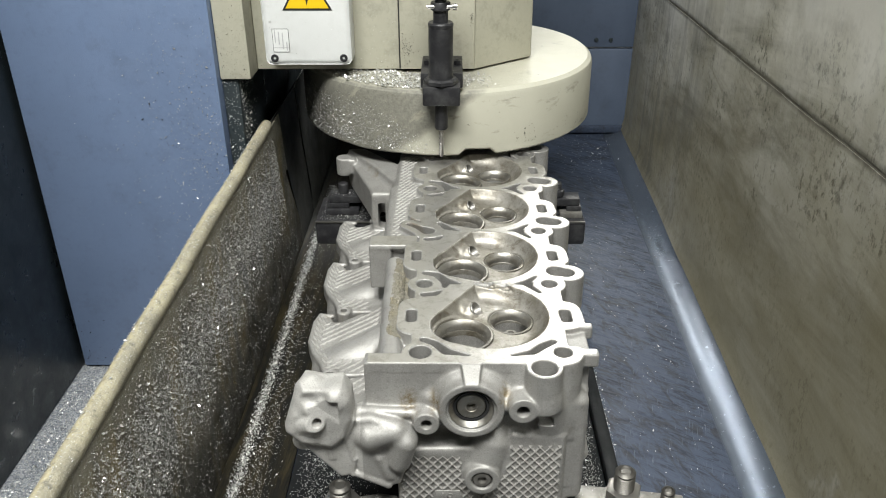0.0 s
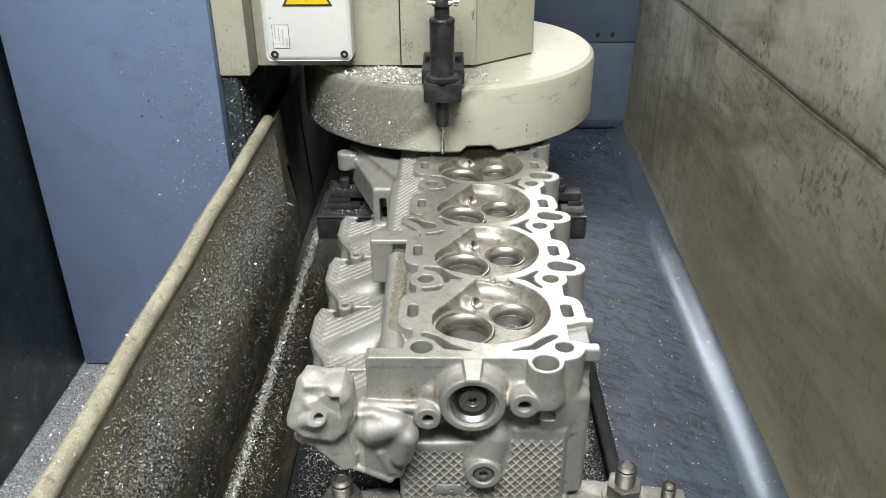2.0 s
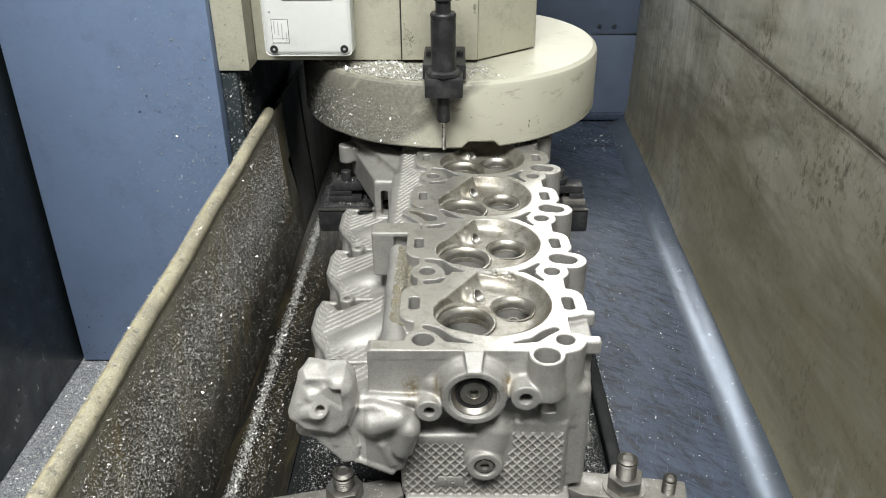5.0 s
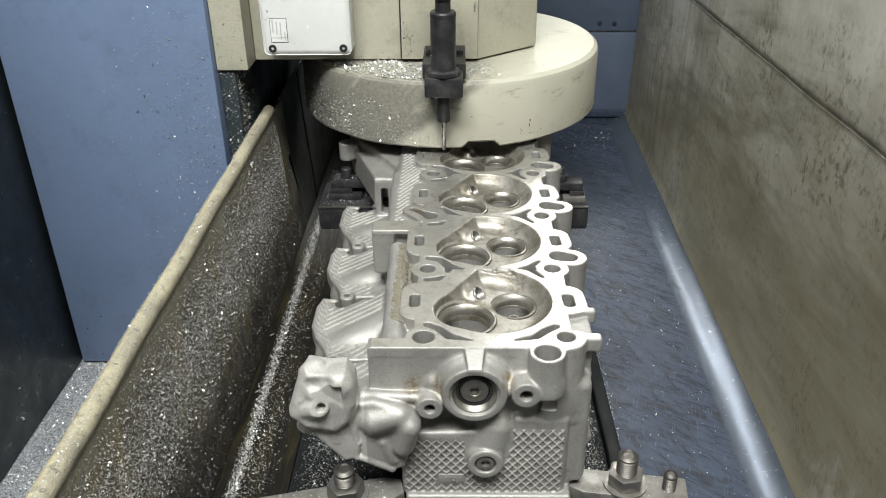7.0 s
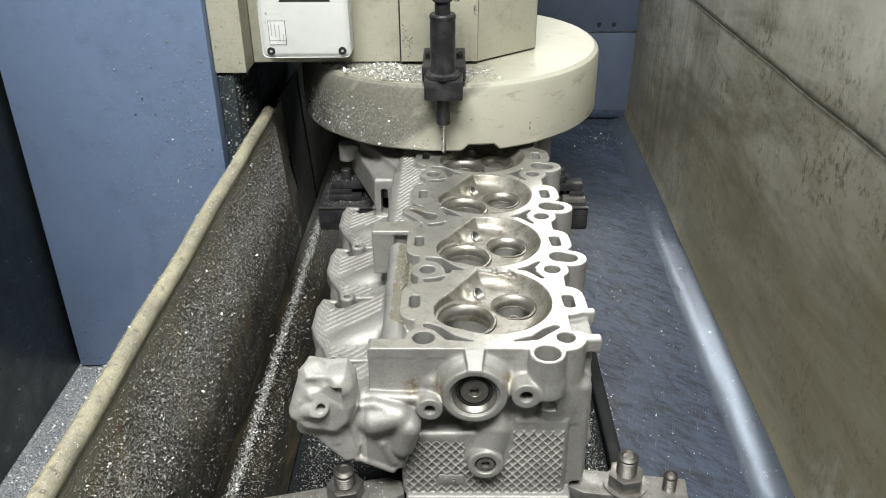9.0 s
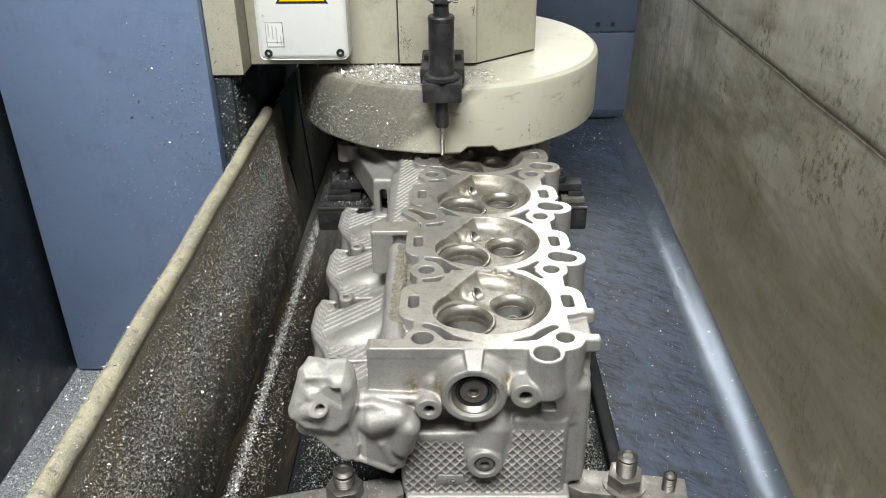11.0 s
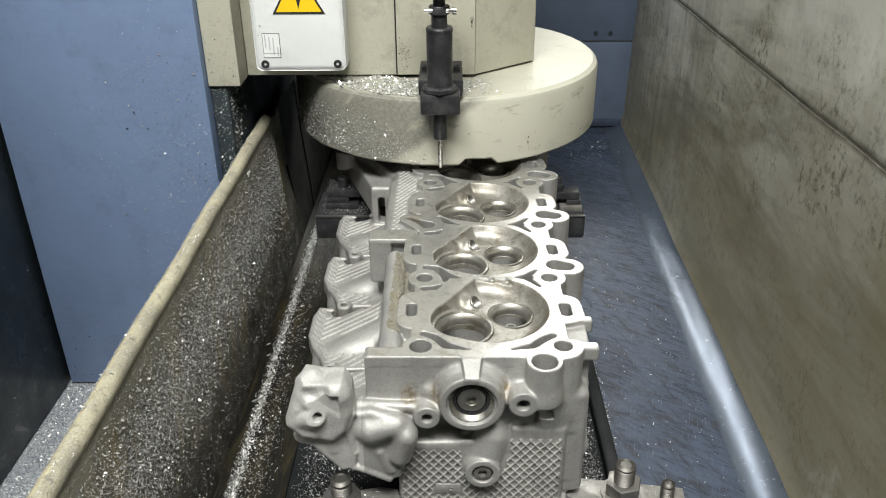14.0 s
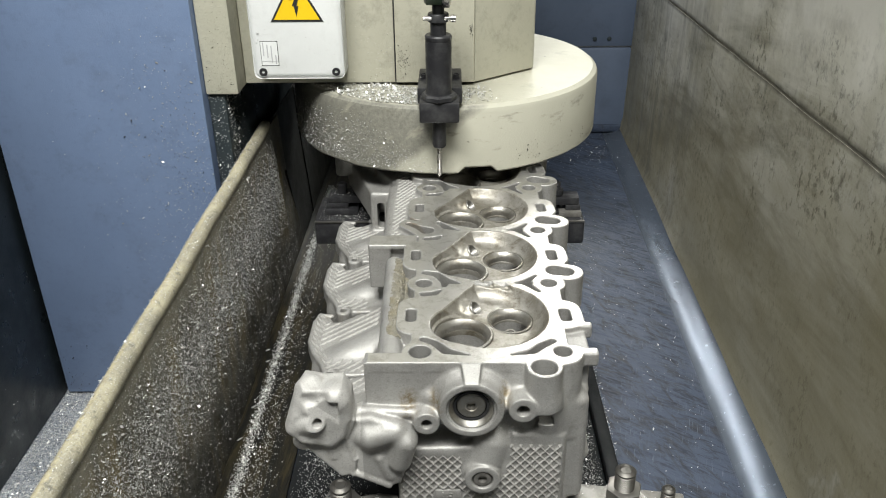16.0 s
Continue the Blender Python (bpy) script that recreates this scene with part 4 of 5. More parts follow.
def shape_head():
    c = Casting((-172, -112, -152), (96, 402, 6), 0.78)
    # the block below the milled face
    c.add(block(-61, 61, -61, 372, -142, 0, 1.2), 0.5)
    for k in range(4):
        y = 100 * k
        c.add(slot([(-59.6, y - 13.5, 13.6), (-59.6, y + 13.5, 13.6)], -34, 0), 1.2)
        c.add(slot([(60, y - 5, 14.6), (59.5, y + 8, 14.2)], -44, 0), 1.5)
        c.add(drum("z", 60, y, 14, -120, -20, 14, 3), 5)
    for k in range(-1, 4):
        y = 50 + 100 * k
        c.add(drum("z", -53, y, 14.2, -60, 0), 1.5)
        c.add(drum("z", 52.5, y, 14.2, -120, 0), 1.5)
        if k >= 0:
            c.add(slot([(58, y + 22.5, 14), (71, y + 19, 13.5)], -32, 0), 1.5)
            c.add(ball_rod((64, y + 20, -36), (58, y + 20, -110), 15, 11), 8)
    c.add(slot([(-53, 150, 14.2), (-71, 164, 9.5)], -40, 0), 1.5)
    # round off the bosses' cut tops
    c.cut(block(-200, 200, -200, 500, 0, 30, 0.1), 0.4)
    # front flange, lug columns and tabs
    c.add(block(-92, 22, -64, -51.5, -9, 0, 0.8), 0.6)
    c.add(block(-94, 20, -63.9, -50, -42, -1, 0.8), 1)
    c.add(drum("z", 37, -68.5, 13.2, -34, 0), 5)
    c.add(ball_rod((38, -66, -30), (46, -54, -62), 13, 14), 8)
    c.add(drum("z", 52, -51, 14.2, -70, 0), 5)
    c.add(block(55, 79, -53.5, -44.5, -12, 0, 2), 2)
    c.add(block(55, 79.5, -16.5, -9.5, -12, 0, 2), 2)
    c.add(block(50, 74, -46, -12, -40, -5, 2), 2)
    c.add(block(20, 74, -62, 20, -136, -34, 7), 5)
    # ridge from the mount to the front bearing, and the bearing boss
    c.add(ball_rod((-106, -68, -40), (-50, -70, -42), 3.4), 2)
    c.add(block(-100, -40, -70, -56, -66, -40, 3), 4)
    c.add(drum("y", -15.5, -32, 24, -80, -40, 26.5, 1.2), 3)
    c.add(drum("y", -48.5, -46, 9.5, -78, -50, 11.5, 0.8), 3)
    c.add(ball_rod((-48, -68, -46), (-22, -66, -40), 6.5), 4)
    c.add(drum("y", 22, -30.5, 10.6, -82, -45, 13, 0.8), 2.5)
    c.add(ball_rod((2, -68, -33), (18, -72, -31), 6), 3)
    c.add(ball_rod((-45, -60, -32), (-42, -54, -24), 9, 8), 3)
    c.add(ball_rod((16, -60, -24), (24, -56, -8), 8, 9), 4)
    c.add(drum("y", -15.5, -34, 28, -70, -50, 33, 3), 4)
    c.add(plate([(-24, -58), (-7, -58), (-10.5, -80.2), (-20.5, -80.2)], "z", -11, 0, 0.8), 2)
    c.cut(facet((-16, -65, 0), (0, -8.5, 17), (-34, -92, -10, 4, -60, 6)), 0.8)
    c.cut(block(-200, 200, -200, 500, 0, 30, 0.1), 0.4)
    # hollow below the bearing, the ribbed lower front
    c.add(block(-72, 55, -70, -30, -140, -74, 4), 3)
    c.add(block(14, 57, -69.2, -30, -140, -62, 4), 2)
    c.add(ball_rod((-60, -64, -80), (-30, -64, -82), 6), 4)
    c.add(block(-69, 62, -76, -20, -146, -136, 3), 2)
    c.add(ball_rod((-6.5, -64, -100), (1, -58, -74), 14, 17), 2)
    c.add(drum("y", -6.5, -100, 13.6, -79, -50, 15, 1.2), 1.5)
    c.add(ball_rod((6, -56, -66), (28, -56, -70), 8, 9), 5)
    c.add(ball_rod((40, -60, -40), (42, -60, -72), 14, 9), 6)
    c.cut(drum("y", -6.5, -100, 8.2, -90, -66), 0.3)
    # shaded hollows under the bearing and the lug
    c.cut(ball_rod((-60, -67, -66), (-26, -67, -65), 8.5, 9), 3)
    c.cut(ball_rod((-58, -58, -66), (-28, -58, -66), 7.5, 8), 3)
    c.cut(ball_rod((10, -66, -50), (30, -66, -53), 6, 6), 3)
    # seat of the front bearing
    c.cut(drum("y", -15.5, -32, 16.5, -90, -58), 0.3)
    c.cut(drum("y", -15.5, -32, 18.4, -90, -77.5), 0.3)
    c.cut(drum("y", -48.5, -46, 4.0, -90, -60), 0.3)
    c.cut(drum("y", 22, -30.5, 4.6, -92, -66), 0.3)
    # cast mount at the front corner: a hollowed lump, a slanting web and a hanging foot
    c.add(plate([(-150, -44), (-128, -38), (-101, -36), (-102, -76), (-106, -93), (-114, -95), (-143, -61)], "y", -81, -64, 3), 2)
    c.add(plate([(-137, -8), (-122, -11), (-109, -10), (-103, -19), (-102, -36), (-107, -52), (-117, -62), (-141, -58), (-151, -47), (-149, -33), (-144, -19)], "y", -88, -58, 6), 3)
    c.add(ball_rod((-114, -79, -20), (-111, -76, -26), 11, 9), 5)
    c.add(ball_rod((-136, -76, -14), (-131, -72, -13), 7, 7), 4)
    c.cut(facet((-147, -84, -30), (-0.7, -0.6, 0.35), (-160, -100, -60, -128, -56, 0)), 2)
    c.cut(ball_rod((-130, -93, -16), (-124, -91, -13), 9, 7), 3)
    c.cut(ball_rod((-142, -93, -24), (-137, -92, -17), 6, 6), 3)
    c.add(ball_rod((-139, -80, -19), (-131, -85.5, -26), 2.4, 3), 5)
    c.add(ball_rod((-131, -85.5, -26), (-120, -84.5, -27), 3, 3.4), 5)
    c.add(ball_rod((-144, -79, -44), (-128, -89, -35), 8, 7.2), 2.5)
    c.cut(facet((-127, -91.5, -34.5), (0.25, -0.9, 0.3), (-138, -104, -46, -116, -92, -22)), 0.6)
    c.cut(ball_rod((-121, -95, -47), (-127, -93, -58), 6.5, 6), 2.5)
    c.cut(drum("y", -126.5, -34, 3.2, -112, -82), 0.3)
    c.cut(ball_rod((-112, -98, -42), (-116, -96, -60), 9, 8), 3)
    c.add(ball_rod((-122, -80, -50), (-119, -79.5, -74), 2.2, 1.8), 4)
    c.add(ball_rod((-108, -81.5, -54), (-101.5, -81.5, -38), 2.0, 1.8), 1.5)
    c.add(ball_rod((-108, -81, -54), (-103, -80, -77), 1.6, 1.6), 1.5)
    c.add(ball_rod((-103, -80, -77), (-105, -79, -93), 1.8, 1.8), 1.5)
    c.add(plate([(-102, -40), (-90, -38), (-72, -43), (-60, -50), (-56, -58), (-58, -70), (-64, -88), (-69, -103), (-78, -106), (-102, -93), (-103, -78)], "y", -80, -58, 4), 2)
    c.add(ball_rod((-90, -78, -56), (-72, -79, -51), 10.5, 8), 6)
    c.add(ball_rod((-64, -81, -60), (-69, -79, -80), 8.5, 8), 5)
    c.cut(ball_rod((-100, -95, -77), (-79, -95, -71), 9, 6), 3)
    c.add(ball_rod((-84, -79.5, -77), (-77, -78.5, -95), 2.2, 2.4), 4)
    c.add(ball_rod((-102, -79, -92), (-78, -79, -104), 2.6, 2.6), 2)
    c.add(drum("y", -143, -70, 8, -70, -48, 8, 2), 3)
    # the intake side: scalloped port pads that slope up to the face
    c.add(block(-116, -84, -60, 2, -80, -60, 4, 20), 3)
    flange = [(-157, 107), (-146, 106), (-140, 95), (-134, 95), (-98, 125), (-84, 128), (-84, 14), (-125, 12), (-141, 18), (-145, 30), (-154, 46), (-160, 64), (-160, 95)]
    for k in range(3):
        y = 100 * k
        c.add(plate([(u, v + y) for u, v in flange], "z", -84, -68, 2.4), 1.5)
        for (ua, va), (ub, vb) in zip(flange[8:] + flange[:1], flange[9:] + flange[:2]):
            c.add(ball_rod((ua + 3.0, va + y - 1, -69), (ub + 3.0, vb + y - 1, -69), 2.4), 1.2)
        c.add(ball_rod((-137, y + 40, -84), (-84, y + 62, -74), 17, 24), 4)
        c.add(ball_rod((-130, y + 28, -90), (-84, y + 40, -84), 13, 20), 6)
        c.add(drum("z", -133, y + 12, 8, -96, -66, 7, 2), 3)
        c.cut(drum("z", -133, y + 12, 3, -100, -60), 0.3)
        c.add(ball_rod((-124, y + 116, -72), (-104, y + 128, -72), 3.5, 4), 2)
        c.cut(ball_rod((-112, y + 112, -66), (-106, y + 117, -92), 4.5, 4), 1)
    c.add(block(-96, -56, -50, 372, -130, -58, 8), 5)
    c.add(ball_rod((-77, -46, -11.5), (-81, 99, -11), 8.6, 8.6), 1.5)
    c.add(ball_rod((-76, -48, -14), (-77, -28, -13), 10, 9), 3)
    c.add(block(-81, -58, -46, 118, -60, -12, 2), 2)
    c.add(block(-107, -62, 119, 140, -5, 0, 1.5), 1)
    c.add(block(-107, -86, 119, 133, -46, -2, 2), 1.5)
    c.add(block(-107, -62, 124, 136, -30, -2, 2), 2)
    c.add(block(-92, -58, 136, 372, -60, -6, 4), 3)
    c.add(ball_rod((-90, 136, -12), (-92, 270, -14), 5, 6), 3)
    # rear shelf: an upright wall that bends outwards, with a cored window and a rib
    c.add(block(-95, -84, 136, 300, -92, -11, 3), 4)
    c.add(plate([(-90, 284), (-123, 343), (-158, 396), (-138, 398), (-84, 336), (-84, 290)], "z", -50, -11, 3), 4)
    c.add(plate([(-90, 282), (-119, 284), (-126, 304), (-157, 390), (-150, 397), (-121, 345)], "z", -58, -21, 3), 8)
    c.add(block(-120, -86, 284, 300, -92, -24, 3), 5)
    c.add(block(-160, -146, 368, 394, -34, -15, 3), 3)
    c.add(plate([(-150, 384), (-124, 344), (-118, 352), (-144, 392)], "z", -46, -16, 1.5), 1)
    c.cut(block(-113, -105, 262, 312, -64, -33, 3), 0.8)
    c.add(ball_rod((-99.5, 284, -30), (-99, 279, -64), 3.4, 3.8), 2)
    c.add(drum("z", -161, 376, 9.5, -36, -14, 9.5, 2), 2)
    c.cut(block(-220, 220, 308, 420, -170, -77, 1), 1)
    c.cut(block(-200, 200, -200, 500, 0, 30, 0.1), 0.4)
    c.add(ball_rod((73, -52, -94), (73, -46, -88), 5, 4), 3)
    c.add(ball_rod((73, -40, -84), (73, -38, -80), 4, 3), 3)
    # openings in the milled face
    for k in range(4):
        y = 100 * k
        c.cut(chamber(y), 0.5)
        c.cut(drum("z", -20.5, y - 13, 25.2, -7.4, 5, 26.2), 0.6)
        for sx, sy, r, z in (INTAKE, EXHAUST):
            c.cut(drum("z", sx, y + sy, r, z - 8, z + 3.2), 0.4)
            c.cut(drum("z", sx, y + sy, r - 5.0, -33, z, r - 4.2), 0.4)
            c.cut(ball_rod((sx, y + sy, -28), (sx + (30 if sx > 0 else -30), y + sy + 6, -44), r - 6, r - 8), 3)
            c.add(drum("z", sx + (1 if sx > 0 else -1), y + sy + 2, 5, -40, -30, 4), 3)
        c.add(ball_rod((-20, y + 27, -12), (-15, y + 24, -11), 8), 5)
        c.cut(ball_rod((-3, y + 19, -2), (-33, y + 31.5, -27), 5.7), 0.4)
        c.cut(block(-66.2, -57.8, y - 9.2, y + 9.2, -40, 5, 3.2), 0.3)
        c.cut(block(55.8, 64.6, y - 9.2, y + 9.2, -40, 5, 3.2, 3), 0.3)
        c.cut(slot([(60.5, y + 72, 8.4), (69, y + 69.5, 7.2)], -45), 0.3)
    for k in range(-1, 4):
        y = 50 + 100 * k
        c.cut(drum("z", -53.2, y, 8.2 if k < 0 else 6.7, -70, 5), 0.3)
        c.cut(drum("z", 52.4, y, 6.7, -70, 5), 0.3)
        if k == 1:
            c.cut(slot([(-42, y + 16.5, 2.6), (-35, y + 7, 4.0), (-23, y, 0.8)], -24), 0.3)
            c.cut(slot([(-53, y - 17.8, 3), (-44, y - 16.4, 3), (-39.5, y - 12, 1.4)], -24), 0.3)
            c.cut(slot([(35.5, y, 3.4), (26, y, 0.8)], -26), 0.3)
            c.cut(slot([(24.5, y, 0.8), (34, y + 3, 3.0), (42, y + 12.3, 1.4)], -26), 0.3)
            c.cut(slot([(30, y, 1.6), (35, y - 3, 2.6), (43, y - 14, 1.2)], -26), 0.3)
            continue
        c.cut(slot([(-52, y + 18.3, 3.2), (-43, y + 15.8, 3.8), (-36, y + 6, 4.5), (-23, y, 0.8)] if k >= 0 else [(-51, y + 16.2, 3.0), (-43, y + 12, 3.2), (-34, y + 1, 4.0), (-17, y - 4.2, 0.7)], -24), 0.3)
        if k >= 0:
            c.cut(slot([(-53, y - 17.8, 3), (-44, y - 16.4, 3), (-39.5, y - 12, 1.4)], -24), 0.3)
            c.cut(slot([(-36, y - 4.6, 2.0), (-35, y + 3, 4.2), (-24, y, 0.8)], -24), 0.3)
            c.cut(slot([(35.5, y, 3.4), (26, y, 0.8)], -26), 0.3)
            c.cut(slot([(24.5, y, 0.8), (34, y + 3, 3.0), (42, y + 12.3, 1.4)], -26), 0.3)
            c.cut(slot([(30, y, 1.6), (35, y - 3, 2.6), (43, y - 14, 1.2)], -26), 0.3)
        else:
            c.cut(slot([(46, y + 13.6, 2.8), (38, y + 8, 3.4), (30, y, 3.0), (14.5, y - 4, 0.7)], -24), 0.3)
    c.cut(slot([(-71.5, 164.5, 2.6), (-63, 158, 3.2), (-54, 151, 6.2)], -24), 0.3)
    c.cut(drum("z", 37, -69.5, 9.4, -50, 5), 0.3)
    c.cut(block(57.5, 74, -42, -20, -5, 6, 0.6), 0.3)
    # broken-out rim behind the first bore
    rnd = random.Random(4)
    for i in range(22):
        t = i / 21
        x, y, r = -7 + 25 * t + rnd.uniform(-1.2, 1.2), 48.5 - 6.5 * t * t + rnd.uniform(-2.2, 2.0), rnd.uniform(1.2, 2.9)
        c.cut(ball_rod((x - r, y, 0.4), (x + r, y + rnd.uniform(-1.5, 1.5), rnd.uniform(-1.5, 0.4)), r), 0.2)
    return c


def mesh_of(name, verts, quads, material, parent, label="", smooth=True):
    used, inv = np.unique(quads.ravel(), return_inverse=True)
    v = verts[used] / 1000.0
    q = inv.reshape(quads.shape)
    me = bpy.data.meshes.new(name)
    me.vertices.add(len(v))
    me.vertices.foreach_set("co", v.ravel())
    me.loops.add(q.size)
    me.loops.foreach_set("vertex_index", q.ravel().astype(np.int32))
    me.polygons.add(len(q))
    me.polygons.foreach_set("loop_start", np.arange(0, q.size, 4, dtype=np.int32))
    me.polygons.foreach_set("loop_total", np.full(len(q), 4, dtype=np.int32))
    me.polygons.foreach_set("use_smooth", np.full(len(q), smooth))
    me.update(calc_edges=True)
    me.materials.append(material)
    ob = new(name, me)
    ob.parent = parent
    return tagged(ob, label)


def cylinder_head():
    head = thing("cylinder_head", "grey cast aluminium cylinder head with freshly milled face, four chambers", "cylinder head", (0, 0, DECK))
    c = shape_head()
    verts, quads = c.skin()
    p = verts[quads]
    mid = p.mean(1)
    deck = (np.abs(p[:, :, 2]) < 0.3).all(1)
    mesh_of("milled_face", verts, quads[deck], MACHINED, head, "bright freshly milled gasket face", False)
    rest = ~deck
    for k in range(4):
        r = np.hypot(mid[:, 0], mid[:, 1] - 100 * k - 1.5)
        sel = rest & (r < 48.4) & (mid[:, 2] > -23)
        mesh_of("combustion_chamber", verts, quads[sel], CHAMBER, head, "smooth machined combustion chamber with oily film")
        rest &= ~sel
    rear = rest & (mid[:, 0] < -97) & (mid[:, 1] < -50)
    mesh_of("corner_mount", verts, quads[rear], PALE_CAST, head, "blasted cast mounting lump at the corner")
    rest &= ~rear
    ports = rest & (mid[:, 0] < -97)
    mesh_of("port_flange", verts, quads[ports], CAST, head, "scalloped cast intake port flanges")
    rest &= ~ports
    mesh_of("casting", verts, quads[rest], CAST, head, "rough cast aluminium body")
    return head, c


SEAT = steel("ground_seat_steel", (0.33, 0.32, 0.295), 0.42, 0.9, (0.15, 0.125, 0.085), 0.7)


def chamber_skin():
    """Machined chamber wall under burnt-on brown film, wiped through to bright metal in places."""
    m, nt, b = shader("chamber_aluminium", (0.28, 0.272, 0.25), 0.4, 0.5)
    g = Graph(nt, b)
    c = g.mix(g.band(g.noise(30, 6, 0.7), 0.38, 0.66), (0.3, 0.288, 0.262), (0.15, 0.137, 0.108))
    c = g.mix(g.math("MULTIPLY", g.band(g.noise(75, 7, 0.75, None, 0.8), 0.5, 0.66), 0.8), c, (0.09, 0.072, 0.045))
    c = g.mix(g.math("MULTIPLY", g.band(g.noise(320, 4, 0.75), 0.56, 0.68), 0.6), c, (0.1, 0.09, 0.07))
    c = g.mix(g.math("MULTIPLY", g.band(g.noise(48, 6, 0.7, g.mapped((1, 1, 1), (0.5, 0.2, 0.7))), 0.62, 0.74), 0.5), c, (0.5, 0.49, 0.46))
    g.colour(c)
    g.rough(g.band(g.noise(90, 5, 0.7), 0.3, 0.7, 0.3, 0.55))
    g.bump(g.noise(260, 5, 0.7), 0.0003)
    return m


CHAMBER = chamber_skin()
HEADBLOCK, FIELD = cylinder_head()


def head_details():
    h = HEADBLOCK
    mm = 0.001
    for k in range(4):
        for (sx, sy, r, z), word in ((INTAKE, "large intake"), (EXHAUST, "exhaust")):
            prof = [(r - 0.1, -4.0), (r - 0.1, -0.3), (r - 1.4, 0.1), (r - 3.4, -1.9), (r - 4.3, -4.2), (r - 4.5, -8), (r - 0.1, -8), (r - 0.1, -4.0)]
            put("valve_seat", lathe([(a * mm, (b + z) * mm) for a, b in prof], (sx * mm, (sy + 100 * k) * mm, 0), n=64), SEAT, h, "bright ground %s valve seat ring" % word)
            put("valve_guide", lathe([(0.0, -27 * mm), (3.0 * mm, -27 * mm), (3.0 * mm, -25 * mm), (4.6 * mm, -25 * mm), (5.6 * mm, -28 * mm), (5.6 * mm, -44 * mm)], ((sx + (1 if sx > 0 else -1)) * mm, (sy + 2 + 100 * k) * mm, 0), n=20), GREY_STEEL, h)
        # threads of the plug hole
        bm = bmesh.new()
        turns = 9
        prof = [(5.7, 0)]
        for i in range(turns):
            prof += [(5.0, 0.7 + 1.5 * i), (5.7, 1.45 + 1.5 * i)]
        lathe([(a * mm, b * mm) for a, b in prof], (0, 0, 0), n=24, bm=bm)
        ob = put("plug_thread", bm, GREY_STEEL, h, "threaded spark plug hole")
        d = Vector((-30, 12.5, -25)).normalized()
        ob.matrix_basis = Matrix.Translation(Vector((-9.6, 21.75 + 100 * k, -7.5)) * mm) @ d.to_track_quat("Z", "Y").to_matrix().to_4x4()
    # the front bearing: seal ring, cup and shaft end
    at = (-15.5 * mm, -58 * mm, -32 * mm)
    put("bearing_cup", lathe([(16.4 * mm, 20 * mm), (16.4 * mm, 0), (12.6 * mm, 2 * mm), (12.8 * mm, 15 * mm), (15.2 * mm, 17.5 * mm), (16.4 * mm, 20 * mm)], at, "y", 48), SEAT, h, "bright turned bearing cup")
    put("seal_ring", lathe([(13.4 * mm, 14 * mm), (13.2 * mm, 16.4 * mm), (11.4 * mm, 16.2 * mm), (11.2 * mm, 12 * mm)], at, "y", 48), RUBBER, h, "black rubber seal ring")
    put("shaft_end", lathe([(10.6 * mm, 2 * mm), (10.6 * mm, 15.6 * mm), (9.9 * mm, 16.4 * mm), (4.6 * mm, 16.4 * mm), (4.2 * mm, 15.6 * mm), (3.2 * mm, 15.6 * mm), (2.6 * mm, 11 * mm), (0, 11 * mm)], at, "y", 40), SEAT, h, "grey steel shaft end")
    # socket plug in the lower boss
    at = (-6.5 * mm, -68 * mm, -100 * mm)
    put("socket_plug", lathe([(8.0 * mm, 0), (8.0 * mm, 7 * mm), (7.0 * mm, 7 * mm), (6.8 * mm, 9 * mm), (6.2 * mm, 9.6 * mm), (3.6 * mm, 9.6 * mm), (3.2 * mm, 5 * mm), (0, 5 * mm)], at, "y", 24), GREY_STEEL, h, "steel plug with hexagon socket")
    # lattice of cast ribs on the lower front
    bm = bmesh.new()
    y0, step = -70.0, 7.4
    for sgn in (1, -1):
        for i in range(-26, 44):
            # a line x = x0 + sgn * (z + 138), clipped to the panel
            x0 = -70 + i * step
            pts = []
            for j in range(0, 34):
                z = -138 + j * 2.0
                x = x0 + sgn * (z + 138) * 0.86
                lim = -81 if x < -18 else (-66 if x > 14 else -88)
                ok = -70 < x < 54 and z < lim and math.hypot(x + 6.5, z + 100) > 15 and not (-22 < x < 12 and z > -101) and not (-43.5 < x < -22.5 and -128 < z < -117)
                if ok:
                    pts.append((x, z))
                if (not ok or j == 33) and len(pts) > 1:
                    (xa, za), (xb, zb) = pts[0], pts[-1]
                    dx, dz = xb - xa, zb - za
                    L = math.hypot(dx, dz)
                    nx, nz = -dz / L * 0.9, dx / L * 0.9
                    v = [bm.verts.new((a * mm, b * mm, c * mm)) for a, b, c in ((xa + nx, y0 + 0.3, za + nz), (xa - nx, y0 + 0.3, za - nz), (xb - nx, y0 + 0.3, zb - nz), (xb + nx, y0 + 0.3, zb + nz), (xa, y0 - 1.6, za), (xb, y0 - 1.6, zb))]
                    for q in ((0, 4, 5, 3), (1, 2, 5, 4), (0, 1, 4), (3, 5, 2)):
                        bm.faces.new([v[n] for n in q])
                if not ok:
                    pts = []
    tagged(put("rib_lattice", bm, CAST, h, "diamond lattice of raised cast ribs"), kind="stuff")
    bm = box(-43 * mm, -23 * mm, -71.2 * mm, -69 * mm, -127.5 * mm, -117.5 * mm, 0.6 * mm)
    tag = put("cast_tag", bm, CAST, h, "small raised cast tag with digits")
    put("digit_one", box(-37.5 * mm, -36.2 * mm, -72.1 * mm, -71.1 * mm, -126 * mm, -119 * mm, 0.3 * mm), CAST, tag)
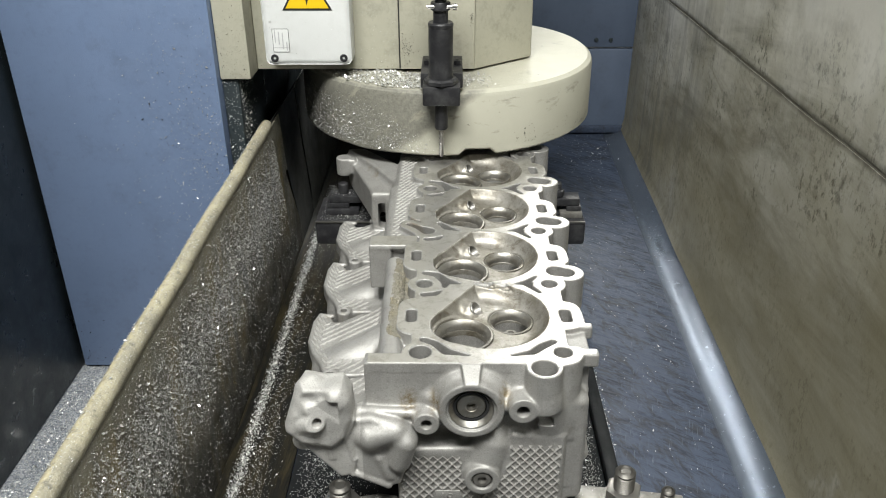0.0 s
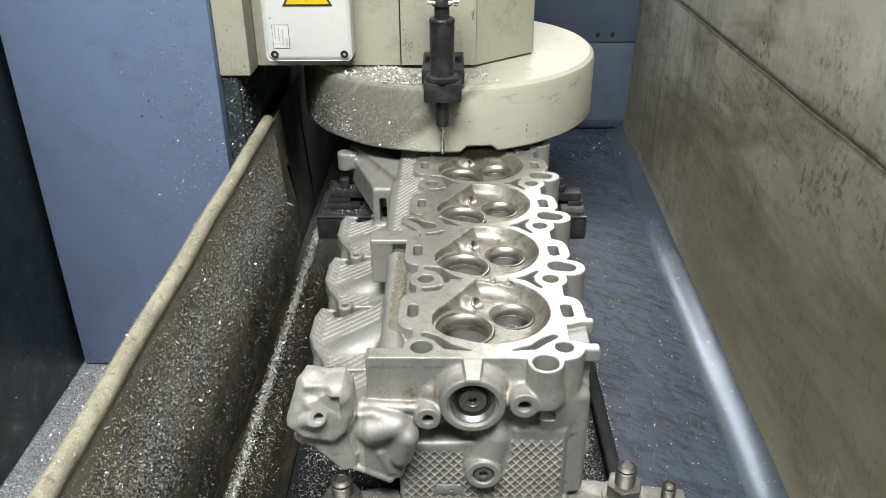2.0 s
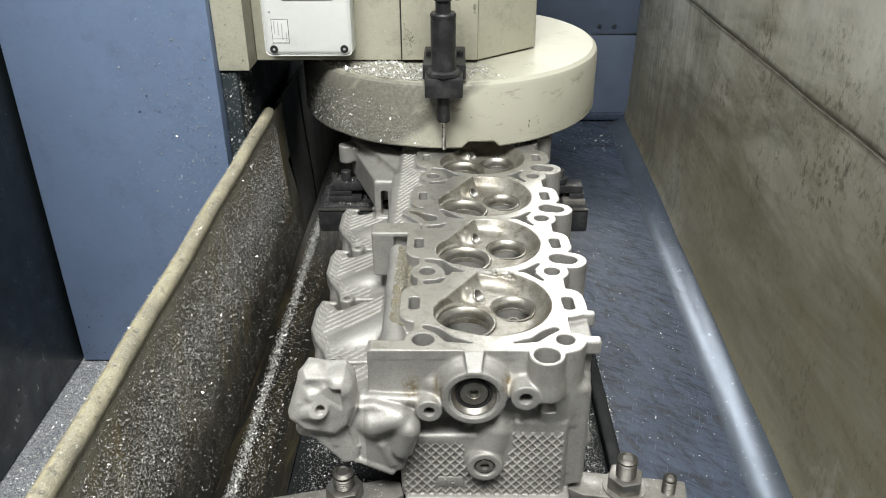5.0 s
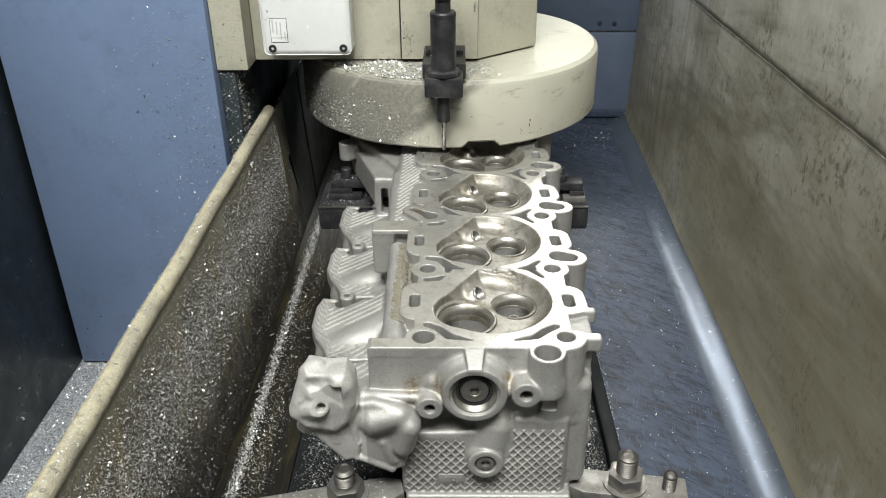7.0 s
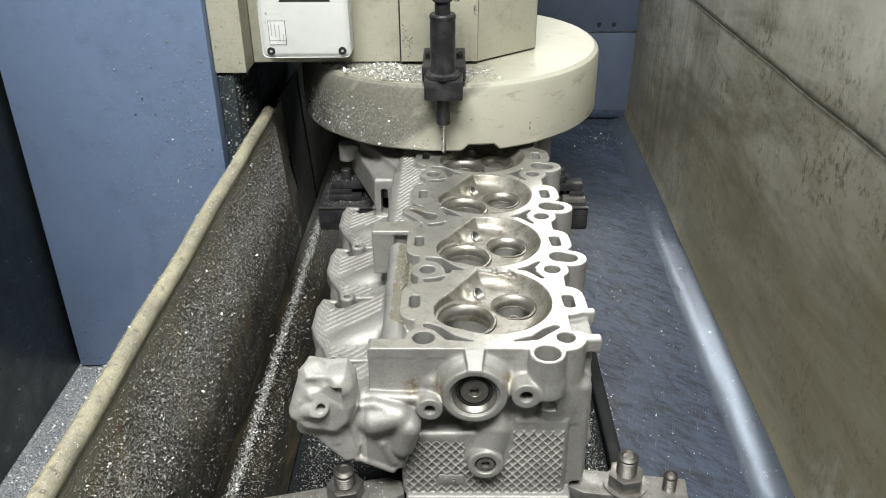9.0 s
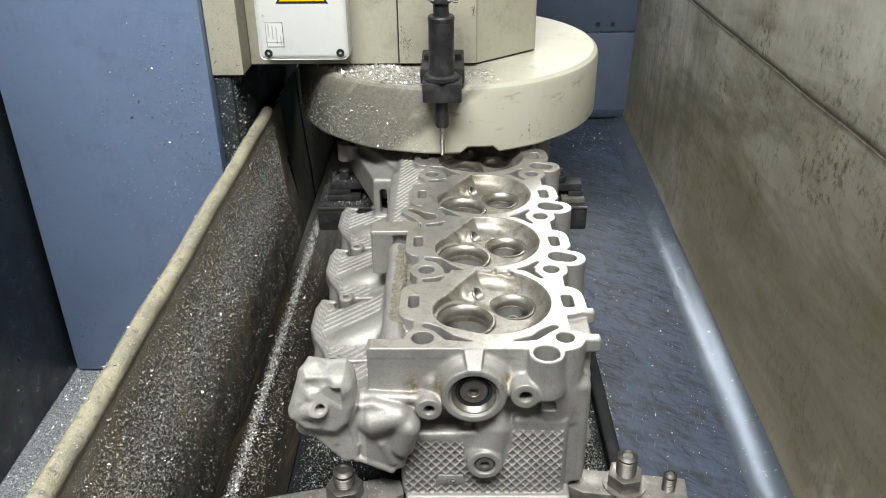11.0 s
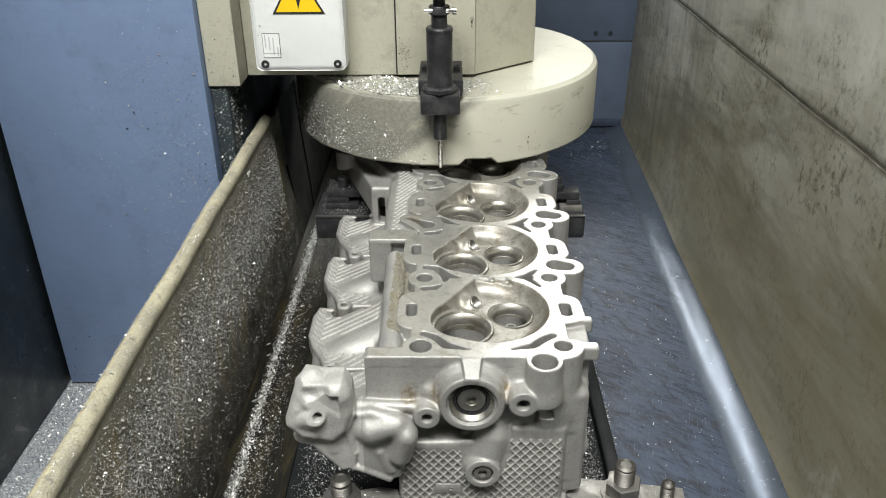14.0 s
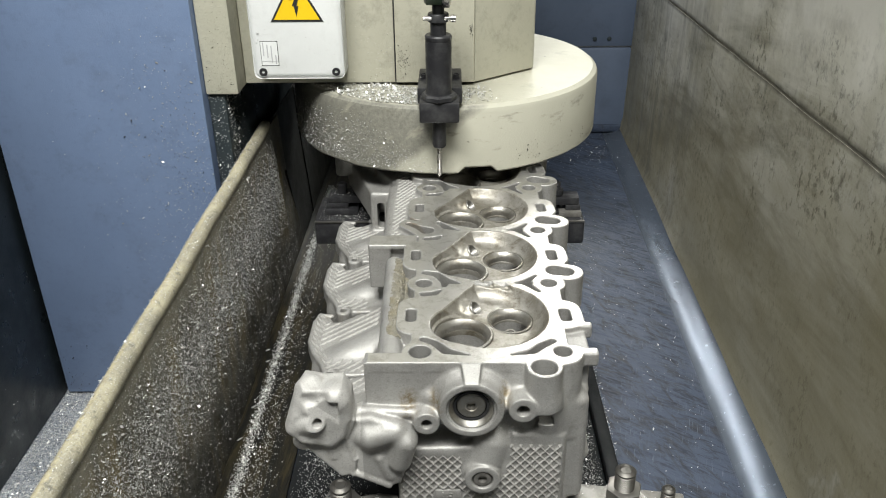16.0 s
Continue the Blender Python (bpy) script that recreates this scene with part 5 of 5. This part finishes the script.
    nine = lathe([(2.5 * mm, 1.1 * mm), (1.9 * mm, 1.4 * mm), (1.2 * mm, 1.1 * mm), (1.2 * mm, 0), (2.5 * mm, 0)], (-31 * mm, -71 * mm, -121.4 * mm), "y", 20)
    box(-29.8 * mm, -28.5 * mm, -72.1 * mm, -71.05 * mm, -126 * mm, -121.5 * mm, 0.3 * mm, nine)
    put("digit_nine", nine, CAST, tag)
    # rows of raised dashes on the port pads and the rear shelf
    bm = bmesh.new()

    def dash(x, y, ang, ln, w, hgt, start):
        z = FIELD.top(x, y, start)
        ca, sa = math.cos(ang), math.sin(ang)
        za, zb = FIELD.top(x + ca * ln / 2, y + sa * ln / 2, start), FIELD.top(x - ca * ln / 2, y - sa * ln / 2, start)
        if z is None or za is None or zb is None or max(abs(za - z), abs(zb - z)) > 2.2:
            return
        zx, zy = FIELD.top(x - sa * w, y + ca * w, start), FIELD.top(x + sa * w, y - ca * w, start)
        if zx is None or zy is None or max(abs(zx - z), abs(zy - z)) > 1.6:
            return
        q = [(x + ca * ln / 2, y + sa * ln / 2, za - 0.1), (x - sa * w / 2, y + ca * w / 2, (z + zx) / 2 - 0.15), (x - ca * ln / 2, y - sa * ln / 2, zb - 0.1), (x + sa * w / 2, y - ca * w / 2, (z + zy) / 2 - 0.15),
             (x + ca * ln * 0.38, y + sa * ln * 0.38, z + (za - z) * 0.76 + hgt), (x - ca * ln * 0.38, y - sa * ln * 0.38, z + (zb - z) * 0.76 + hgt)]
        v = [bm.verts.new(Vector(a) * mm) for a in q]
        for f in ((0, 1, 4), (1, 2, 5), (1, 5, 4), (2, 3, 5), (3, 0, 4), (3, 4, 5)):
            bm.faces.new([v[n] for n in f])

    for k in range(-1, 3):
        base = 100 * k
        for i in range(13):
            for j in range(30):
                x, y = -158 + i * 8.8 + (j % 2) * 4.4, 14 + j * 4.0
                edge = -158 if y > 60 else -158 + (60 - y) * 0.38
                rim = x < edge + 11
                if x > -86 or (not rim and y < 56 + (x + 144) * 0.5):
                    continue
                dash(x, base + y, -1.0 if rim else 0.66, 9.0, 2.5, 1.3, -25)
    for i in range(5):
        for j in range(48):
            dash(-86 + i * 5.4 + (j % 2) * 2.7, 143 + j * 4.5, 0.5, 5.2, 1.8, 1.0, -2)
    # the paler metal puts the light on the raised dashes into their colour
    tagged(put("dash_pattern", bm, PALE_CAST, h, "rows of small raised cast dashes", False), kind="stuff")


def rough_strip():
    """Gritty, oil-yellowed cast skin between the tube and the milled face."""
    bm = bmesh.new()
    rnd = random.Random(8)
    for _ in range(2600):
        x, y = rnd.uniform(-80, -62), rnd.uniform(-24, 98)
        z = FIELD.top(x, y, -1.5)
        if z is None or z < -22 or x < -79 + rnd.uniform(-2, 3):
            continue
        r = rnd.uniform(0.7, 1.5)
        m = Matrix.Translation(Vector((x, y, z)) * 0.001) @ Euler((rnd.random() * 3, rnd.random() * 3, 0)).to_matrix().to_4x4() @ Matrix.Diagonal((r * 0.001, r * 0.0014, r * 0.0008, 1))
        bmesh.ops.create_icosphere(bm, subdivisions=1, radius=1, matrix=m)
    tagged(put("gritty_skin", bm, OILY, HEADBLOCK, "gritty cast skin yellowed by oil"), kind="stuff")


OILY = steel("oily_cast", (0.18, 0.17, 0.14), 0.5, 0.2, (0.17, 0.145, 0.085), 0.8)
rough_strip()
RUBBER = painted("black_rubber", (0.012, 0.012, 0.013), (0.02, 0.02, 0.02), 0.5, (0.05, 0.05, 0.05), 300, 0.3)
head_details()


# ---- clamping gear round the casting ----
def hexagon(cx, cy, r, z0, z1, bm=None):
    bm = bm or bmesh.new()
    return prism([(cx + r * math.cos(radians(60 * i + 12)), cy + r * math.sin(radians(60 * i + 12))) for i in range(6)], z0, z1, 0.0008, bm)


def stud_profile(r, z0, z1, pitch=0.0019):
    n = int((z1 - z0 - 0.003) / pitch)
    prof = [(0, z0), (r, z0)]
    for i in range(n):
        prof += [(r, z0 + i * pitch + 0.0005), (r * 0.86, z0 + (i + 0.5) * pitch + 0.0003)]
    return prof + [(r, z1 - 0.002), (r * 0.8, z1 - 0.0006), (r * 0.62, z1), (r * 0.5, z1 - 0.0012), (0, z1 - 0.0012)]


def stud_clamp(name, label, a, b, width, top, thick, stud, stud_top, extra=None):
    """A strap clamp from a to b with its stud, nut and a packing post."""
    t = thing(name, label, "clamp", (*stud, 0.0045), "clamps that hold the casting")
    d = (Vector(b) - Vector(a)).normalized()
    n = Vector((-d.y, d.x)) * width / 2
    A, B = Vector(a) - Vector(stud), Vector(b) - Vector(stud)
    tip = A + d * width * 0.5
    pts = [A + n * 0.55, A - n * 0.55, tip - n, B - n, B + n, tip + n]
    z = top - 0.0045
    put("strap", prism([tuple(p) for p in pts], z - thick, z, 0.0014), GREY_STEEL, t, "scarred grey steel strap")
    put("stud", lathe(stud_profile(0.0083, 0.0, stud_top - 0.0045), n=20), STUD_STEEL, t, "threaded steel stud")
    put("nut", hexagon(0, 0, 0.0148, z + 0.0016, z + 0.0135), NUT_STEEL, t)
    put("washer", lathe([(0.0095, z + 0.0016), (0.0175, z + 0.0016), (0.0175, z + 0.0001), (0.0095, z + 0.0001)], n=28), GREY_STEEL, t)
    post = B - d * 0.018
    put("packing_post", box(post.x - 0.012, post.x + 0.012, post.y - 0.012, post.y + 0.012, 0.0, z - thick, 0.001), BLACK_STEEL, t)
    if extra:
        e = Vector(extra) - Vector(stud)
        put("jack_screw", lathe(stud_profile(0.0055, z - 0.004, z + 0.017, 0.0017), (e.x, e.y, 0), n=18), STUD_STEEL, t)
    return t


def rear_clamp(label, x0, x1, y, sgn):
    """A black step clamp on the cross beam: step blocks, strap, stud with nut."""
    t = thing("step_clamp", label, "clamp", (x0, y, BEAM_TOP), "clamps that hold the casting")
    w = abs(x1 - x0)
    f = lambda a, b: (min(a * sgn, b * sgn), max(a * sgn, b * sgn))
    put("step_block", box(*f(w * 0.30, w * 0.98), -0.016, 0.012, 0.0, 0.0075, 0.001), GREY_STEEL if sgn > 0 else BLACK_STEEL, t)
    put("step_block", box(*f(w * 0.5, w * 0.95), -0.012, 0.012, 0.0077, 0.0138, 0.001), BLACK_STEEL, t)
    put("strap", box(*f(-0.012, w * 0.9), -0.011, 0.011, 0.014, 0.0235, 0.0015), BLACK_STEEL, t)
    put("stud", lathe(stud_profile(0.0055, 0.0, 0.041), (w * 0.22 * sgn, 0, 0), n=18), BLACK_STEEL, t)
    put("nut", hexagon(w * 0.22 * sgn, 0, 0.0095, 0.0237, 0.031), BLACK_STEEL, t)
    if sgn < 0:
        put("set_screw", lathe([(0, 0.0236), (0.006, 0.0236), (0.006, 0.0355), (0.005, 0.0365), (0, 0.0365)], (-w * 0.62, 0, 0), n=18), BLACK_STEEL, t)
    return t


BEAM_TOP = 0.118


def supports():
    for y in (0.0, 0.18):
        t = thing("parallel_block", "dark ground steel block under the casting", "support block", (0.0, y, 0.0045), "blocks under the casting")
        put("block", box(-0.05, 0.05, -0.03, 0.03, 0.0, 0.0485, 0.001), BLACK_STEEL, t)
    t = thing("cross_beam", "black steel cross beam under the casting, dusted with chips", "fixture beam", (0, 0.337, 0.0045))
    put("beam", box(-0.196, 0.131, 0.0, 0.075, 0.0815, BEAM_TOP - 0.0045, 0.004), BLACK_STEEL, t)
    put("worn_edge", box(-0.195, 0.130, -0.0012, 0.0018, BEAM_TOP - 0.0065, BEAM_TOP - 0.0042, 0.0004), NUT_STEEL, t, "edge rubbed bright")
    for x in (-0.03, 0.03):
        put("post", box(x - 0.02, x + 0.02, 0.01, 0.065, 0.0, 0.0813, 0.001), BLACK_STEEL, t)


supports()
stud_clamp("strap_clamp", "grey steel strap clamp with stud and nut beside the tray", (0.0615, -0.0515), (0.157, -0.0645), 0.027, 0.060, 0.013, (0.108, -0.0575), 0.092, (0.1425, -0.0625))
stud_clamp("strap_clamp", "oily grey steel strap clamp under the corner mount", (-0.0715, -0.0705), (-0.225, -0.1070), 0.027, 0.070, 0.016, (-0.1155, -0.0810), 0.0985)
rear_clamp("black step clamp with stud beside the tray", 0.088, 0.128, 0.362, 1)
rear_clamp("black step clamp with chips beside the shield", -0.126, -0.186, 0.37, -1)


# ---- chips strewn over the bed ----
def scatter():
    up = Vector((0, 0, 1))

    def on_table(r):
        return Vector((r.triangular(-0.178, -0.09, -0.16), r.triangular(-0.35, 0.6, 0.0), 0.0046)), up

    def by_bar(r):
        return Vector((r.triangular(0.06, 0.112, 0.102), r.uniform(-0.2, 0.19), 0.0046)), up

    def bar_edge(r):
        return Vector((0.1262 + abs(r.gauss(0, 0.0022)), r.uniform(-0.3, 0.21), 0.0004)), up

    def on_shield(r):
        z = r.triangular(0.07, 0.205, 0.14)
        x = -0.246 - (z - 0.05) * 0.0705
        y = r.uniform(-0.4, 0.425)
        return Vector((x + 0.0004 + 0.0012 * noise.noise((y * 9, 0.3, 0)), y, z)), Vector((1, 0, 0.35)).normalized()

    def low_shield(r):
        z = r.triangular(0.01, 0.12, 0.03)
        y = r.uniform(-0.4, 0.46)
        return Vector((-0.2432 - z * 0.072 + 0.0006 + 0.0012 * noise.noise((y * 9, 0.3, 0)), y, z)), Vector((1, 0, 0.35)).normalized()

    def on_angle(r):
        x = max(r.gauss(-0.2285, 0.0028), -0.2375)
        return Vector((x, r.uniform(-0.4, 0.7), 0.0077 - (x + 0.238) * 0.0577)), up

    def on_apron(r):
        t = r.random()
        return Vector((-0.236 + 0.045 * t, r.triangular(-0.4, 0.6, -0.1), 0.0079 - 0.0039 * t)), up

    def on_beam(r):
        return Vector((r.uniform(-0.19, -0.125), r.uniform(0.338, 0.41), BEAM_TOP + 0.0002)), up

    def on_clamp(r):
        return Vector((r.uniform(-0.178, -0.128), r.uniform(0.36, 0.38), BEAM_TOP + 0.0238)), up

    def on_ledge(r):
        return Vector((r.uniform(-0.534, -0.28), r.uniform(-0.35, 0.6), -0.1148)), up

    def on_tray(r):
        return Vector((r.uniform(0.13, 0.235), r.uniform(-0.2, 0.95), 0.0003)), up

    def far_tray(r):
        return Vector((r.gauss(0.22, 0.03), min(r.gauss(0.86, 0.05), 0.955), 0.0003)), up

    def on_lip(r):
        a = radians(r.triangular(20, 200, 165))
        n = Vector((math.cos(a), 0, math.sin(a)))
        y = r.uniform(-0.35, 0.42)
        return Vector((-0.2620 + 0.0013 * noise.noise((y * 9, 0.3, 0)), y, 0.2085)) + n * 0.0074, n

    def on_left_wall(r):
        return Vector((-0.5345, r.uniform(-0.2, 0.33), r.uniform(-0.1, 0.4))), Vector((1, 0, 0))

    def on_strap(r):
        t = r.random()
        return Vector((-0.085 - 0.14 * t, -0.0737 - 0.033 * t + r.uniform(-0.011, 0.011), 0.0703)), up

    def on_strap_right(r):
        t = r.random()
        return Vector((0.068 + 0.08 * t, -0.0525 - 0.011 * t + r.uniform(-0.012, 0.012), 0.0603)), up

    flakes("strap_chips", on_strap, 260, 0.0011, CHIP, None, "chips on the oily strap clamp", 41)
    flakes("strap_chips", on_strap_right, 60, 0.0009, CHIP, None, "few chips on the strap clamp", 42)
    flakes("table_chips", on_table, 9000, 0.0008, CHIP, None, "bright aluminium chips on the black table", 21)
    flakes("bar_chips", by_bar, 7000, 0.0007, CHIP, None, "bright aluminium chips heaped beside the bar", 22)
    flakes("edge_chips", bar_edge, 900, 0.0009, CHIP, None, "line of chips along the black bar", 23)
    flakes("shield_chips", on_shield, 62000, 0.00085, CHIP, None, "chips clinging to the oily shield", 24)
    flakes("low_shield_chips", low_shield, 3800, 0.0008, CHIP, None, "chips clinging low on the shield", 25)
    flakes("ridge_chips", on_angle, 13000, 0.0009, CHIP, None, "ridge of chips along the shield's foot", 26)
    flakes("apron_chips", on_apron, 8000, 0.0008, CHIP, None, "fine chips on the oily apron", 36)
    flakes("beam_chips", on_beam, 1100, 0.0008, CHIP, None, "chips on the black cross beam", 37)
    flakes("clamp_chips", on_clamp, 160, 0.0009, CHIP, None, "chips on the black step clamp", 38)
    flakes("ledge_chips", on_ledge, 90000, 0.0012, CHIP, None, "dense chips on the machine ledge", 27)
    flakes("tray_chips", on_tray, 420, 0.0009, CHIP, None, "few chips on the blue tray", 28)
    flakes("far_tray_chips", far_tray, 240, 0.0012, CHIP, None, "chips at the tray's far end", 29)
    flakes("lip_chips", on_lip, 2600, 0.0008, CHIP, None, "few chips on the rolled lip", 30)
    flakes("wall_chips", on_left_wall, 320, 0.0008, CHIP, None, "few chips on the black cabinet wall", 31)


scatter()


# ---- chips thrown out from under the guard towards the shield ----
def flying_chip(t, start, way, end):
    bm = bmesh.new()
    pts = [(-0.005, 0, 0), (-0.002, 0.0009, 0.0008), (0.002, 0.0007, -0.0003), (0.005, 0, 0.0006), (0.0015, -0.0008, 0.0004), (-0.002, -0.0008, -0.0004)]
    lo = [bm.verts.new(p) for p in pts]
    hi = [bm.verts.new((x, y, z + 0.0003)) for x, y, z in pts]
    bm.faces.new(lo[::-1])
    bm.faces.new(hi)
    for i in range(6):
        bm.faces.new((lo[i], lo[(i + 1) % 6], hi[(i + 1) % 6], hi[i]))
    ob = put("flying_chip", bm, CHIP)
    tagged(ob, "curled bright aluminium chip thrown from the cutter", "metal chip", "chips thrown from the cutter")
    ob.location = start
    CHIPS_IN_FLIGHT.append((ob, t, start, way, end))


CHIPS_IN_FLIGHT = []
for i, (t, way, end) in enumerate(((1.9, (-0.16, 0.31, 0.22), (-0.240, 0.22, 0.0125)), (3.4, (-0.18, 0.33, 0.19), (-0.225, 0.30, 0.0082)), (6.8, (-0.20, 0.29, 0.235), (-0.235, 0.12, 0.0115)),
                                   (8.4, (-0.15, 0.33, 0.19), (-0.205, 0.26, 0.0065)), (11.95, (-0.19, 0.31, 0.24), (-0.236, 0.20, 0.0115)), (12.42, (-0.18, 0.28, 0.17), (-0.21, 0.17, 0.0067)), (14.9, (-0.17, 0.27, 0.21), (-0.238, 0.07, 0.0118)))):
    flying_chip(t, (-0.045 + 0.004 * i, 0.358, DECK + 0.0005), way, end)


motions()
